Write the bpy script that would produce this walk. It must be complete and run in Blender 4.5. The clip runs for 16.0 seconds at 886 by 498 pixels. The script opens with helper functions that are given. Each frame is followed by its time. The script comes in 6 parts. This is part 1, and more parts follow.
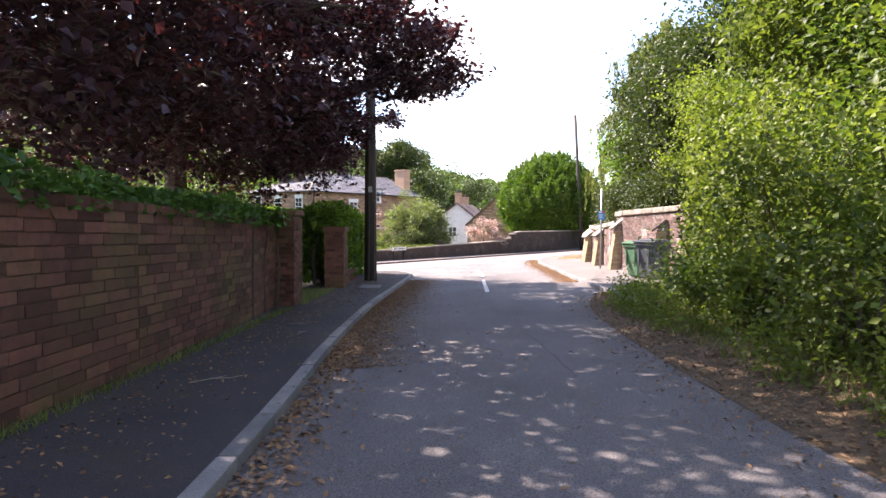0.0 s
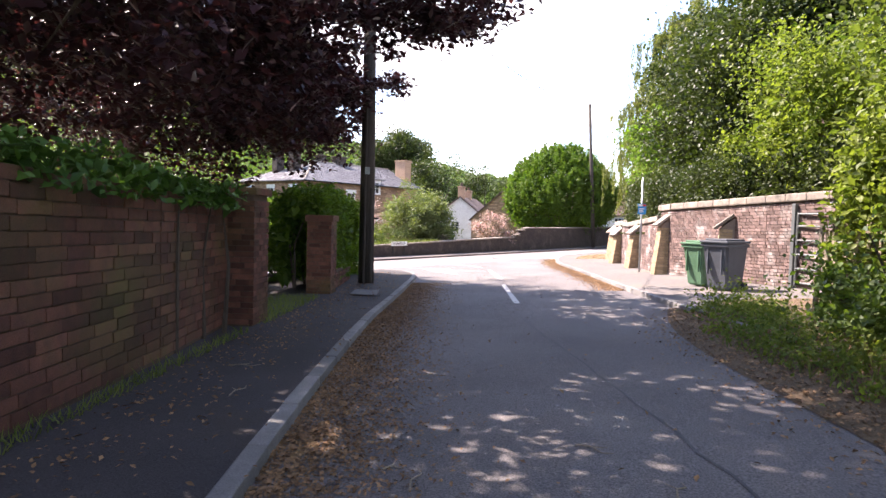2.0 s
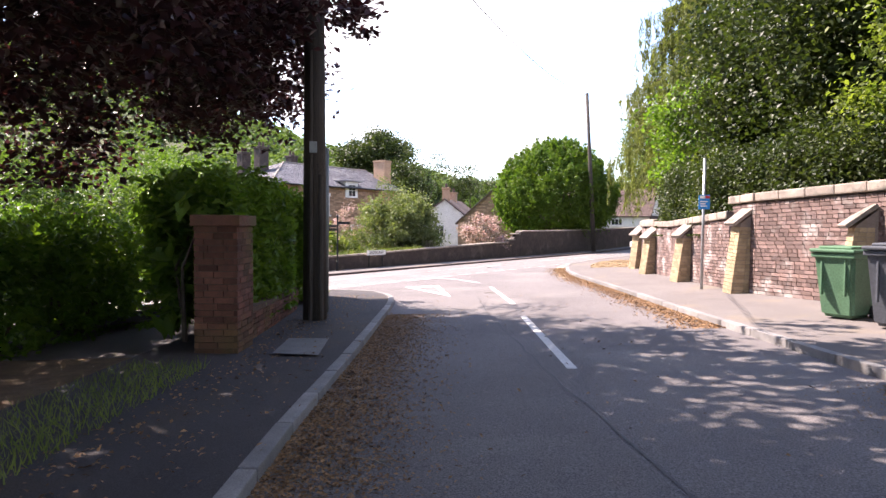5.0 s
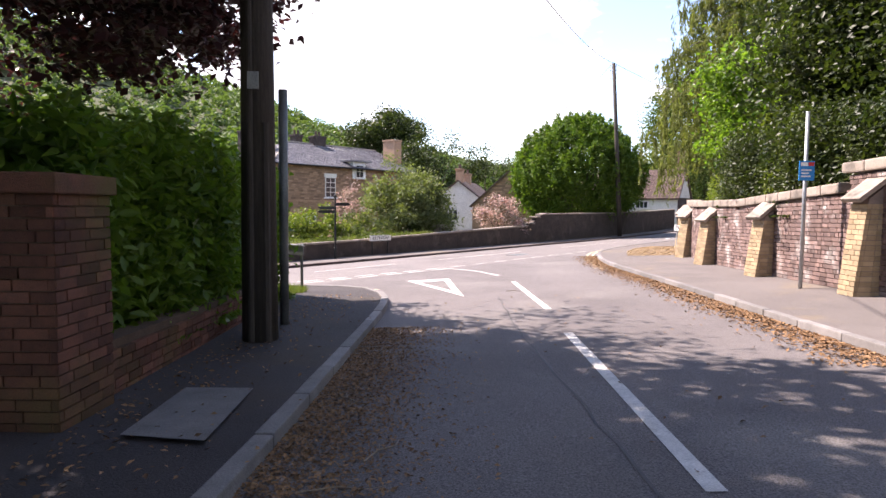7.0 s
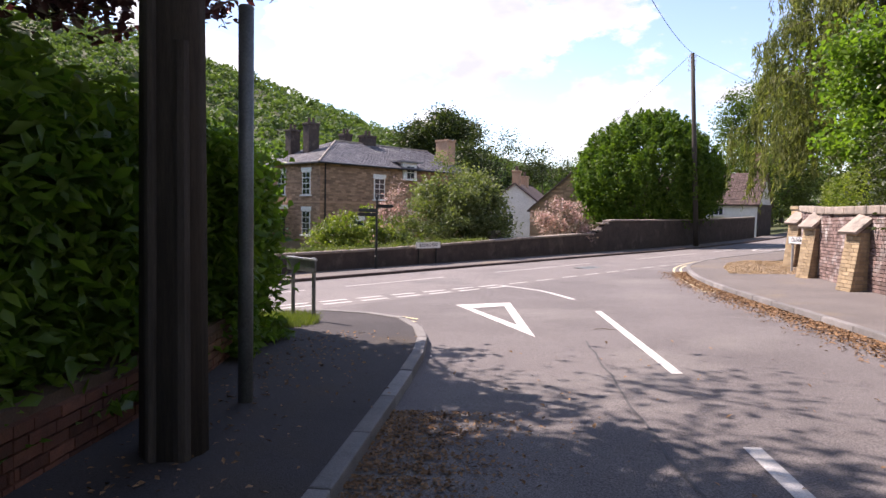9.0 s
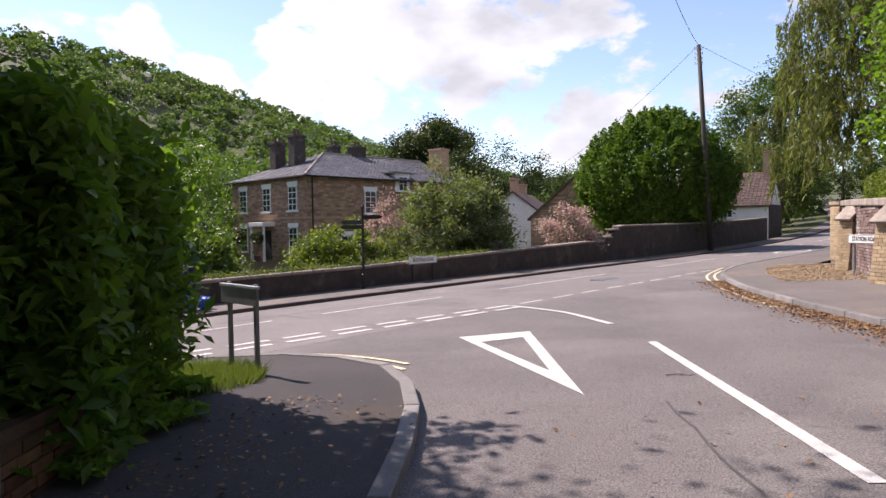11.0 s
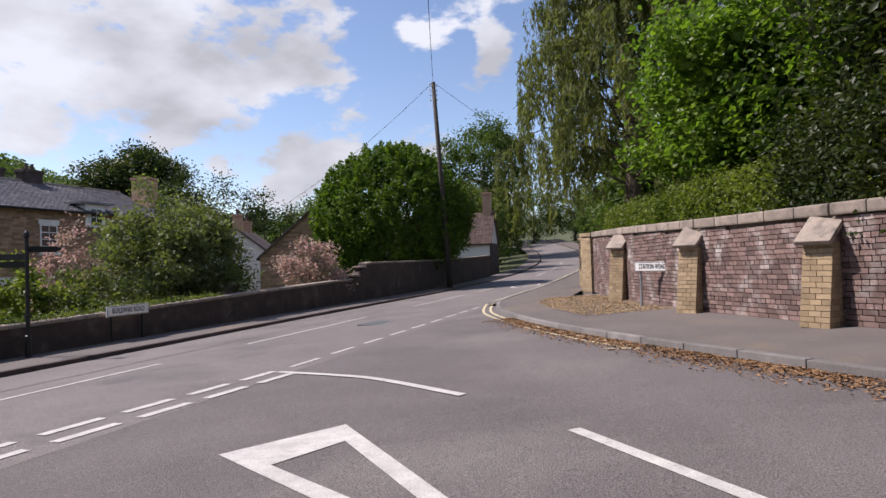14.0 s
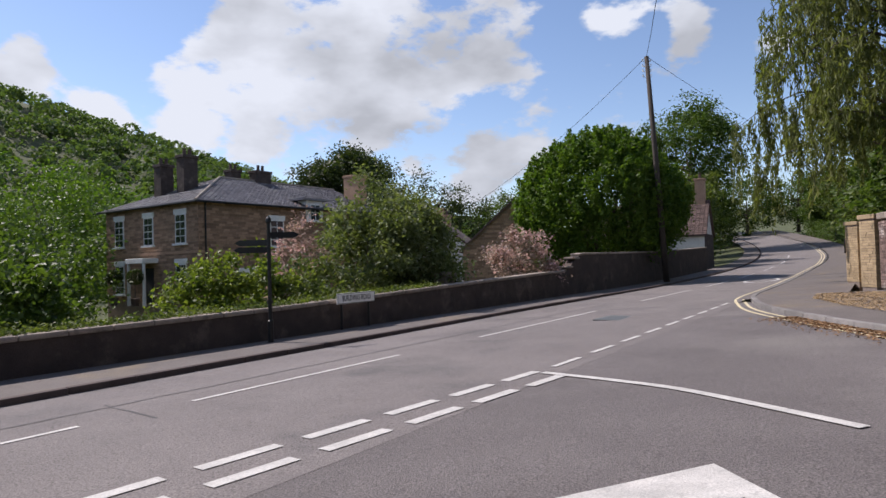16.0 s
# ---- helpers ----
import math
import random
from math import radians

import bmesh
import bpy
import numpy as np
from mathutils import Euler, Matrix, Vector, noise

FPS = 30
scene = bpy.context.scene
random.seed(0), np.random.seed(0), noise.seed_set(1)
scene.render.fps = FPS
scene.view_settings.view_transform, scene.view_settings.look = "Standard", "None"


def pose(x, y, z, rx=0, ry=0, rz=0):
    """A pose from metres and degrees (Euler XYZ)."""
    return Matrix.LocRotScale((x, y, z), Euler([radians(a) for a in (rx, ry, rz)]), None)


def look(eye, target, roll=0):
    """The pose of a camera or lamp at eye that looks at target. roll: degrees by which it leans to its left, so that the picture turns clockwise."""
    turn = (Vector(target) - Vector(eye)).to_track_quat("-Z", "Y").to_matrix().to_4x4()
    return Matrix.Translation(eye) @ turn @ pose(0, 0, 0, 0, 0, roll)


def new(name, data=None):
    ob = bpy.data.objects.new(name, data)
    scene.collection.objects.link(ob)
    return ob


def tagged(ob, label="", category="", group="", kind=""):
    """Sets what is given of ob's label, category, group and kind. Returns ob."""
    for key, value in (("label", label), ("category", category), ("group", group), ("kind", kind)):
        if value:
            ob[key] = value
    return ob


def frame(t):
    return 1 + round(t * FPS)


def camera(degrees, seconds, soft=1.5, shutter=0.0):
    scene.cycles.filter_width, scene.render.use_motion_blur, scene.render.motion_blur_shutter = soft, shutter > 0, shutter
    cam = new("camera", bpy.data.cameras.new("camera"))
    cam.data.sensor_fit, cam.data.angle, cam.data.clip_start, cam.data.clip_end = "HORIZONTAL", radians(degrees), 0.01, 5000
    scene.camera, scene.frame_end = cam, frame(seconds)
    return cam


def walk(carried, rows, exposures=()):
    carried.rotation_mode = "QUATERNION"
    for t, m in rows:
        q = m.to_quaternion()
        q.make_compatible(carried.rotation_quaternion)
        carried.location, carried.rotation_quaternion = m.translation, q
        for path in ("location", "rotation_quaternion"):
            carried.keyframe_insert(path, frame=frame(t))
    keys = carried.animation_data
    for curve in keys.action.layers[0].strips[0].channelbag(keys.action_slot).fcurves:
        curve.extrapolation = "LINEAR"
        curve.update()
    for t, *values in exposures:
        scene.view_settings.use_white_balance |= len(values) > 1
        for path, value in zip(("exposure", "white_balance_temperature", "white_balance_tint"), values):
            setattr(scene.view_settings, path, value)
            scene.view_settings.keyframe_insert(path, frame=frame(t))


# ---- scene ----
cam = camera(70.4, 16.0)
PATH = [
    (0, (0.084, 0.072, 1.332), (0.072, 2.07, 1.251), 0.5),
    (0.5, (-0.049, 0.98, 1.297), (-0.111, 2.977, 1.201), 2.5),
    (1, (-0.12, 1.865, 1.281), (-0.193, 3.863, 1.221), 2.4),
    (1.5, (-0.245, 2.764, 1.263), (-0.369, 4.758, 1.169), 2.4),
    (2, (-0.301, 3.715, 1.217), (-0.307, 5.713, 1.121), 1.6),
    (2.5, (-0.374, 4.631, 1.219), (-0.351, 6.629, 1.14), 1.4),
    (3, (-0.408, 5.532, 1.212), (-0.28, 7.526, 1.133), 1.3),
    (3.5, (-0.441, 6.397, 1.194), (-0.4, 8.393, 1.088), 1.8),
    (4, (-0.468, 7.279, 1.177), (-0.398, 9.273, 1.038), 1.5),
    (4.2, (-0.455, 7.647, 1.182), (-0.419, 9.643, 1.06), 0.9),
    (6.3, (-0.354, 11.62, 1.046), (-0.283, 13.618, 0.979), -0.1),
    (6.5, (-0.329, 11.941, 1.041), (-0.309, 13.939, 0.954), 0.4),
    (7, (-0.259, 12.682, 1.025), (-0.257, 14.678, 0.895), 0.5),
    (7.5, (-0.191, 13.526, 1.008), (-0.285, 15.523, 0.93), 1.4),
    (8, (-0.251, 14.405, 1.021), (-0.368, 16.398, 0.895), 0.8),
    (8.5, (-0.373, 15.271, 1.032), (-0.502, 17.264, 0.926), -0.9),
    (8.7, (-0.39, 15.599, 1.026), (-0.558, 17.588, 0.904), 1.3),
    (10.8, (-0.553, 18.667, 0.827), (-0.693, 20.661, 0.755), -0.9),
    (11, (-0.627, 18.841, 0.869), (-0.783, 20.834, 0.793), -0.8),
    (11.5, (-0.798, 19.543, 0.84), (-1.073, 21.524, 0.824), -1.3),
    (12, (-0.955, 20.114, 0.826), (-1.394, 22.062, 0.71), -2.0),
    (12.5, (-1.156, 20.74, 0.819), (-1.271, 22.736, 0.769), -2.2),
    (13, (-1.204, 21.58, 0.791), (-0.935, 23.562, 0.784), -2.2),
    (13.5, (-1.191, 22.201, 0.701), (-0.594, 24.11, 0.717), -1.8),
    (14, (-1.19, 22.781, 0.643), (-0.478, 24.65, 0.685), -1.7),
    (14.5, (-1.333, 23.243, 0.571), (-0.602, 25.104, 0.586), -1.3),
    (15, (-1.558, 23.687, 0.569), (-1.127, 25.64, 0.56), -1.7),
    (15.5, (-1.757, 24.281, 0.511), (-1.494, 26.264, 0.479), -0.6),
    (16, (-1.863, 24.579, 0.489), (-1.725, 26.574, 0.533), -1.6),
]
walk(cam, [(t, look(eye, target, roll)) for t, eye, target, roll in PATH],
     [(0.0, 2.2, 6850, 24), (3.5, 2.12, 6850, 25), (7.0, 1.58, 6850, 25), (8.5, 1.22, 6800, 25), (11.0, 0.8, 6700, 24), (13.0, 0.45, 6600, 23), (16.0, 0.22, 6400, 19)])

# ---- world, sun ----
SUN_AZ = (-0.84, 0.54)
SUN_EL = 49.0
world = bpy.data.worlds.new("world")
scene.world = world
world.use_nodes = True


def build_world():
    nt = world.node_tree
    N, L = nt.nodes, nt.links
    N.clear()
    out = N.new("ShaderNodeOutputWorld")
    bg = N.new("ShaderNodeBackground")
    sky = N.new("ShaderNodeTexSky")
    sky.sky_type = "NISHITA"
    sky.sun_disc = False
    sky.sun_elevation = radians(SUN_EL)
    sky.sun_rotation = math.atan2(SUN_AZ[0], SUN_AZ[1])
    sky.dust_density = 0.2
    sky.air_density = 1.0
    sky.ozone_density = 1.8
    tc = N.new("ShaderNodeTexCoord")
    sep = N.new("ShaderNodeSeparateXYZ")
    L.new(tc.outputs["Generated"], sep.inputs[0])
    mp = N.new("ShaderNodeMapping")
    mp.inputs["Scale"].default_value = (1.0, 1.0, 1.9)
    mp.inputs["Location"].default_value = CLOUD_OFFSET
    L.new(tc.outputs["Generated"], mp.inputs[0])
    n1 = N.new("ShaderNodeTexNoise")
    n1.inputs["Scale"].default_value = 6.5
    n1.inputs["Detail"].default_value = 9
    n1.inputs["Roughness"].default_value = 0.58
    L.new(mp.outputs[0], n1.inputs["Vector"])
    # cumulus heaps over the valley: azimuth, elevation and radius in degrees
    heap = None
    for az, el, r in CLOUDS:
        d = N.new("ShaderNodeVectorMath")
        d.operation = "DISTANCE"
        a, e = radians(az), radians(el)
        d.inputs[1].default_value = (math.sin(a) * math.cos(e), math.cos(a) * math.cos(e), math.sin(e))
        L.new(tc.outputs["Generated"], d.inputs[0])
        q = N.new("ShaderNodeMapRange")
        q.clamp = False
        q.inputs[1].default_value, q.inputs[2].default_value = 0.0, 2 * math.sin(radians(r) / 2)
        q.inputs[3].default_value, q.inputs[4].default_value = 0.21, 0.0
        L.new(d.outputs["Value"], q.inputs[0])
        if heap is None:
            heap = q.outputs[0]
        else:
            m = N.new("ShaderNodeMath")
            m.operation = "SMOOTH_MAX"
            m.inputs[2].default_value = 0.06
            L.new(heap, m.inputs[0])
            L.new(q.outputs[0], m.inputs[1])
            heap = m.outputs[0]
    cl = N.new("ShaderNodeMath")
    cl.operation = "MAXIMUM"
    cl.inputs[1].default_value = -0.09
    L.new(heap, cl.inputs[0])
    add = N.new("ShaderNodeMath")
    L.new(n1.outputs[0], add.inputs[0])
    L.new(cl.outputs[0], add.inputs[1])
    ramp = N.new("ShaderNodeMapRange")
    ramp.interpolation_type = "SMOOTHSTEP"
    ramp.inputs[1].default_value, ramp.inputs[2].default_value = 0.50, 0.60
    L.new(add.outputs[0], ramp.inputs[0])
    # soft grey undersides inside the clouds
    n2 = N.new("ShaderNodeTexNoise")
    n2.inputs["Scale"].default_value = 4.5
    n2.inputs["Detail"].default_value = 5
    L.new(mp.outputs[0], n2.inputs["Vector"])
    shade = N.new("ShaderNodeMapRange")
    shade.inputs[1].default_value, shade.inputs[2].default_value = 0.38, 0.62
    shade.inputs[3].default_value, shade.inputs[4].default_value = 3.5, 5.8
    L.new(n2.outputs[0], shade.inputs[0])
    col = N.new("ShaderNodeCombineColor")
    for k in range(3):
        L.new(shade.outputs[0], col.inputs[k])
    tint = N.new("ShaderNodeVectorMath")
    tint.operation = "MULTIPLY"
    tint.inputs[1].default_value = (0.92, 1.0, 1.06)
    L.new(col.outputs[0], tint.inputs[0])
    mix = N.new("ShaderNodeMix")
    mix.data_type = "RGBA"
    L.new(ramp.outputs[0], mix.inputs[0])
    L.new(sky.outputs[0], mix.inputs[6])
    L.new(tint.outputs[0], mix.inputs[7])
    L.new(mix.outputs[2], bg.inputs[0])
    bg.inputs[1].default_value = 0.125
    L.new(bg.outputs[0], out.inputs[0])


CLOUD_OFFSET = (0.3, 0.1, 0.55)
CLOUDS = ((-3, 17, 9), (6, 16, 7.5), (-11, 20.5, 5.5), (8, 9.5, 4.5), (-18, 13.5, 3.6), (-29.5, 15.8, 2.4), (-24, 12.5, 2.4), (19.5, 20, 3), (26, 18.5, 2.2), (33, 16.5, 2.2), (0, 26, 8), (-12, 11.5, 3),
          (70, 25, 14), (-80, 30, 12), (120, 35, 20), (-140, 28, 18), (170, 45, 16))
build_world()
sun = new("sun", bpy.data.lights.new("sun", "SUN"))
sun.data.energy = 5.0
sun.data.angle = radians(0.5)
sun.data.color = (1.0, 0.95, 0.86)
sx, sy = SUN_AZ
ch = math.cos(radians(SUN_EL))
sun.matrix_world = look((0, 0, 30), (-sx * ch * 10, -sy * ch * 10, 30 - math.sin(radians(SUN_EL)) * 10))

# ---- materials ----
def mat(name, base, base2=None, rough=0.8, scale=3.0, fine=60.0, bump=0.3, bump_dist=0.01, metal=0.0, rand=0.0, island=False,
        grain=0.28, stain=None, stain_scale=1.2, stain_edge=(0.55, 0.7), spec=0.3, coat=0.0, stretch=(1, 1, 1)):
    m = bpy.data.materials.new(name)
    m.use_nodes = True
    nt = m.node_tree
    N, L = nt.nodes, nt.links
    p = N["Principled BSDF"]
    p.inputs["Roughness"].default_value = rough
    p.inputs["Metallic"].default_value = metal
    p.inputs["Specular IOR Level"].default_value = spec
    p.inputs["Coat Weight"].default_value = coat
    tc = N.new("ShaderNodeTexCoord")
    geo = N.new("ShaderNodeNewGeometry")
    mp = N.new("ShaderNodeMapping")
    mp.inputs["Scale"].default_value = stretch
    L.new(geo.outputs["Position"], mp.inputs[0])
    def tex(s, d):
        n = N.new("ShaderNodeTexNoise")
        n.inputs["Scale"].default_value = s
        n.inputs["Detail"].default_value = d
        n.inputs["Roughness"].default_value = 0.6
        L.new(mp.outputs[0], n.inputs["Vector"])
        return n
    a, b = tex(scale, 6), tex(fine, 3)
    mr = N.new("ShaderNodeMapRange")
    mr.inputs[1].default_value, mr.inputs[2].default_value = 0.3, 0.7
    L.new(a.outputs[0], mr.inputs[0])
    mix = N.new("ShaderNodeMix")
    mix.data_type = "RGBA"
    mix.inputs[6].default_value = (*base, 1)
    mix.inputs[7].default_value = (*(base2 or [c * 0.7 for c in base]), 1)
    L.new(mr.outputs[0], mix.inputs[0])
    cur = mix.outputs[2]
    # fine grain
    g = N.new("ShaderNodeMapRange")
    g.inputs[1].default_value, g.inputs[2].default_value = 0.25, 0.75
    g.inputs[3].default_value, g.inputs[4].default_value = 1 - grain, 1 + grain
    L.new(b.outputs[0], g.inputs[0])
    val = g.outputs[0]
    if rand:
        src = geo.outputs["Random Per Island"] if island else N.new("ShaderNodeObjectInfo").outputs["Random"]
        r = N.new("ShaderNodeMapRange")
        r.inputs[3].default_value, r.inputs[4].default_value = 1 - rand, 1 + rand
        L.new(src, r.inputs[0])
        mu = N.new("ShaderNodeMath")
        mu.operation = "MULTIPLY"
        L.new(val, mu.inputs[0])
        L.new(r.outputs[0], mu.inputs[1])
        val = mu.outputs[0]
    if stain:
        st = tex(stain_scale, 7)
        sr = N.new("ShaderNodeMapRange")
        sr.inputs[1].default_value, sr.inputs[2].default_value = stain_edge
        L.new(st.outputs[0], sr.inputs[0])
        m2 = N.new("ShaderNodeMix")
        m2.data_type = "RGBA"
        L.new(sr.outputs[0], m2.inputs[0])
        L.new(cur, m2.inputs[6])
        m2.inputs[7].default_value = (*stain, 1)
        cur = m2.outputs[2]
    hv = N.new("ShaderNodeVectorMath")
    hv.operation = "SCALE"
    L.new(cur, hv.inputs[0])
    L.new(val, hv.inputs["Scale"])
    L.new(hv.outputs[0], p.inputs["Base Color"])
    if bump:
        bn = N.new("ShaderNodeBump")
        bn.inputs["Strength"].default_value = bump
        bn.inputs["Distance"].default_value = bump_dist
        L.new(b.outputs[0], bn.inputs["Height"])
        L.new(bn.outputs[0], p.inputs["Normal"])
    return m


def leaf_mat(name, c1, c2, rough=0.5, trans=0.45, glow=(1.0, 1.15, 0.35)):
    """Leaves vary one by one, and let some light through."""
    m = bpy.data.materials.new(name)
    m.use_nodes = True
    N, L = m.node_tree.nodes, m.node_tree.links
    p = N["Principled BSDF"]
    geo = N.new("ShaderNodeNewGeometry")
    n = N.new("ShaderNodeTexNoise")
    n.inputs["Scale"].default_value = 1.1
    n.inputs["Detail"].default_value = 4
    L.new(geo.outputs["Position"], n.inputs["Vector"])
    ad = N.new("ShaderNodeMath")
    ad.operation = "MULTIPLY_ADD"
    ad.inputs[1].default_value = 0.4
    L.new(geo.outputs["Random Per Island"], ad.inputs[0])
    L.new(n.outputs[0], ad.inputs[2])
    mr = N.new("ShaderNodeMapRange")
    mr.inputs[1].default_value, mr.inputs[2].default_value = 0.38, 0.98
    L.new(ad.outputs[0], mr.inputs[0])
    mix = N.new("ShaderNodeMix")
    mix.data_type = "RGBA"
    mix.inputs[6].default_value = (*c1, 1)
    mix.inputs[7].default_value = (*c2, 1)
    L.new(mr.outputs[0], mix.inputs[0])
    L.new(mix.outputs[2], p.inputs["Base Color"])
    p.inputs["Roughness"].default_value = rough
    p.inputs["Specular IOR Level"].default_value = 0.22
    tl = N.new("ShaderNodeBsdfTranslucent")
    tv = N.new("ShaderNodeVectorMath")
    tv.operation = "MULTIPLY"
    tv.inputs[1].default_value = [g * 1.3 for g in glow]
    L.new(mix.outputs[2], tv.inputs[0])
    L.new(tv.outputs[0], tl.inputs["Color"])
    ms = N.new("ShaderNodeMixShader")
    ms.inputs[0].default_value = trans
    L.new(p.outputs[0], ms.inputs[1])
    L.new(tl.outputs[0], ms.inputs[2])
    L.new(ms.outputs[0], N["Material Output"].inputs["Surface"])
    return m


M_ASPHALT = mat("asphalt", (0.162, 0.144, 0.140), (0.118, 0.104, 0.102), 0.85, 0.5, 80, 1.0, 0.012, grain=0.7, stain=(0.185, 0.168, 0.157), stain_scale=0.35)
M_CHIP = mat("chipped_asphalt", (0.20, 0.178, 0.17), (0.153, 0.135, 0.13), 0.85, 0.6, 70, 1.0, 0.012, grain=0.65, stain=(0.12, 0.11, 0.108), stain_scale=0.5)
# footway asphalt with the beech's shade darkened into its colour
M_PAVE_SHADE = mat("shaded_pavement_asphalt", (0.06, 0.052, 0.053), (0.04, 0.035, 0.036), 0.88, 0.8, 85, 0.8, 0.01, grain=0.45, stain=(0.06, 0.047, 0.038), stain_scale=0.7)
# lighter copy of the footway asphalt for the sunlit stretches
M_PAVE_SUN = mat("sunlit_pavement_asphalt", (0.155, 0.135, 0.125), (0.115, 0.10, 0.094), 0.88, 0.8, 85, 0.8, 0.01, grain=0.45, stain=(0.19, 0.15, 0.105), stain_scale=0.55)
M_KERB = mat("kerb_concrete", (0.23, 0.215, 0.205), (0.155, 0.145, 0.14), 0.85, 4, 90, 0.5, 0.006, rand=0.2)
# far kerb colour, darkened to paint in the shade on its face
M_SHADEKERB = mat("shaded_kerb_stone", (0.10, 0.075, 0.068), (0.07, 0.052, 0.05), 0.9, 4, 90, 0.5, 0.006, rand=0.2)
M_PAINT = mat("road_paint", (0.58, 0.555, 0.525), (0.41, 0.395, 0.375), 0.75, 5, 80, 0.7, 0.008, stain=(0.36, 0.345, 0.33), stain_scale=14, stain_edge=(0.54, 0.72))
M_YELLOW = mat("yellow_road_paint", (0.64, 0.55, 0.34), (0.52, 0.45, 0.30), 0.7, 6, 80, 0.4, 0.005, stain=(0.2, 0.18, 0.14), stain_scale=8, stain_edge=(0.55, 0.7))
M_BRICK = mat("red_brick", (0.17, 0.068, 0.044), (0.10, 0.045, 0.033), 0.9, 9, 120, 0.8, 0.01, rand=0.45, stain=(0.105, 0.08, 0.028), stain_scale=0.7, stain_edge=(0.47, 0.68))
M_BRICK_J = mat("red_brick_run", (0.17, 0.068, 0.044), (0.10, 0.045, 0.033), 0.9, 9, 120, 0.8, 0.01, rand=0.45, island=True, stain=(0.105, 0.08, 0.028), stain_scale=0.7, stain_edge=(0.47, 0.68))
M_MORTAR = mat("mortar", (0.12, 0.078, 0.054), (0.08, 0.053, 0.038), 0.95, 5, 90, 0.6, 0.008)
M_DARKBRICK = mat("purple_brick", (0.205, 0.135, 0.115), (0.135, 0.092, 0.084), 0.9, 7, 100, 0.6, 0.008, rand=0.38, stain=(0.46, 0.42, 0.39), stain_scale=1.9, stain_edge=(0.52, 0.74))
M_DARKBRICK_J = mat("purple_brick_run", (0.205, 0.135, 0.115), (0.135, 0.092, 0.084), 0.9, 7, 100, 0.6, 0.008, rand=0.38, island=True, stain=(0.46, 0.42, 0.39), stain_scale=1.9, stain_edge=(0.52, 0.74))
M_BUFF = mat("buff_brick", (0.42, 0.315, 0.195), (0.31, 0.23, 0.14), 0.9, 6, 110, 0.6, 0.006, rand=0.2)
M_PALEMORTAR = mat("pale_mortar", (0.27, 0.215, 0.185), (0.19, 0.15, 0.13), 0.95, 5, 90, 0.6, 0.008)
M_COPING = mat("coping_stone", (0.34, 0.28, 0.23), (0.20, 0.17, 0.145), 0.9, 4, 70, 0.7, 0.01, rand=0.15, stain=(0.10, 0.09, 0.075), stain_scale=2.2)
# base colour lowered to carry the shade on the far garden wall
M_STONEWALL = mat("dark_stone_wall", (0.08, 0.06, 0.053), (0.05, 0.039, 0.036), 0.95, 2.5, 60, 0.9, 0.015, stain=(0.12, 0.095, 0.08), stain_scale=1.6)
M_SOIL = mat("soil_litter", (0.16, 0.105, 0.06), (0.09, 0.06, 0.038), 0.95, 5, 45, 1.0, 0.03)
M_LITTER = mat("fallen_leaf", (0.27, 0.155, 0.075), (0.16, 0.088, 0.045), 0.8, 6, 60, 0.3, 0.004, rand=0.5, island=True)
M_STRAW = mat("straw_leaf", (0.42, 0.30, 0.165), (0.30, 0.20, 0.105), 0.8, 6, 60, 0.3, 0.004, rand=0.4, island=True)
M_GRASSG = mat("garden_ground", (0.085, 0.105, 0.04), (0.06, 0.06, 0.03), 0.95, 2, 40, 0.8, 0.03)
M_WOODPOLE = mat("creosoted_pole", (0.075, 0.06, 0.05), (0.04, 0.033, 0.029), 0.8, 6, 60, 0.8, 0.01, stretch=(6, 6, 0.4))
M_GREYPOST = mat("grey_painted_steel", (0.17, 0.18, 0.175), (0.11, 0.115, 0.115), 0.5, 5, 70, 0.15, 0.002, metal=0.3)
M_GALV = mat("galvanised_steel", (0.42, 0.43, 0.44), (0.30, 0.31, 0.32), 0.45, 6, 60, 0.1, 0.002, metal=0.6)
M_BLACK = mat("black_painted_iron", (0.02, 0.021, 0.022), (0.012, 0.012, 0.013), 0.4, 4, 60, 0.1, 0.002)
M_WHITE = mat("white_enamel", (0.86, 0.85, 0.82), (0.80, 0.79, 0.76), 0.35, 5, 60, 0.1, 0.001)
M_INK = mat("black_lettering", (0.015, 0.015, 0.016), (0.02, 0.02, 0.02), 0.6, 5, 60, 0.0)
M_BLUE = mat("blue_sign_face", (0.02, 0.25, 0.62), (0.02, 0.22, 0.55), 0.45, 5, 60, 0.0)
M_RED = mat("red_sign_patch", (0.6, 0.05, 0.05), (0.5, 0.04, 0.04), 0.5, 5, 60, 0.0)
M_BINGREEN = mat("green_plastic", (0.11, 0.215, 0.125), (0.08, 0.165, 0.095), 0.5, 3, 50, 0.2, 0.003)
M_BINGREY = mat("dark_grey_plastic", (0.105, 0.112, 0.13), (0.08, 0.086, 0.10), 0.5, 3, 50, 0.2, 0.003)
M_RUBBER = mat("black_rubber", (0.02, 0.02, 0.02), (0.03, 0.03, 0.03), 0.8, 6, 60, 0.2, 0.003)
M_SLATE = mat("grey_slate", (0.17, 0.165, 0.18), (0.11, 0.105, 0.12), 0.7, 2.5, 30, 0.5, 0.01, rand=0.25, island=True, stain=(0.25, 0.24, 0.23), stain_scale=0.8)
M_TILE = mat("brown_roof_tile", (0.125, 0.083, 0.07), (0.085, 0.058, 0.052), 0.85, 2.5, 30, 0.5, 0.01, rand=0.3, island=True)
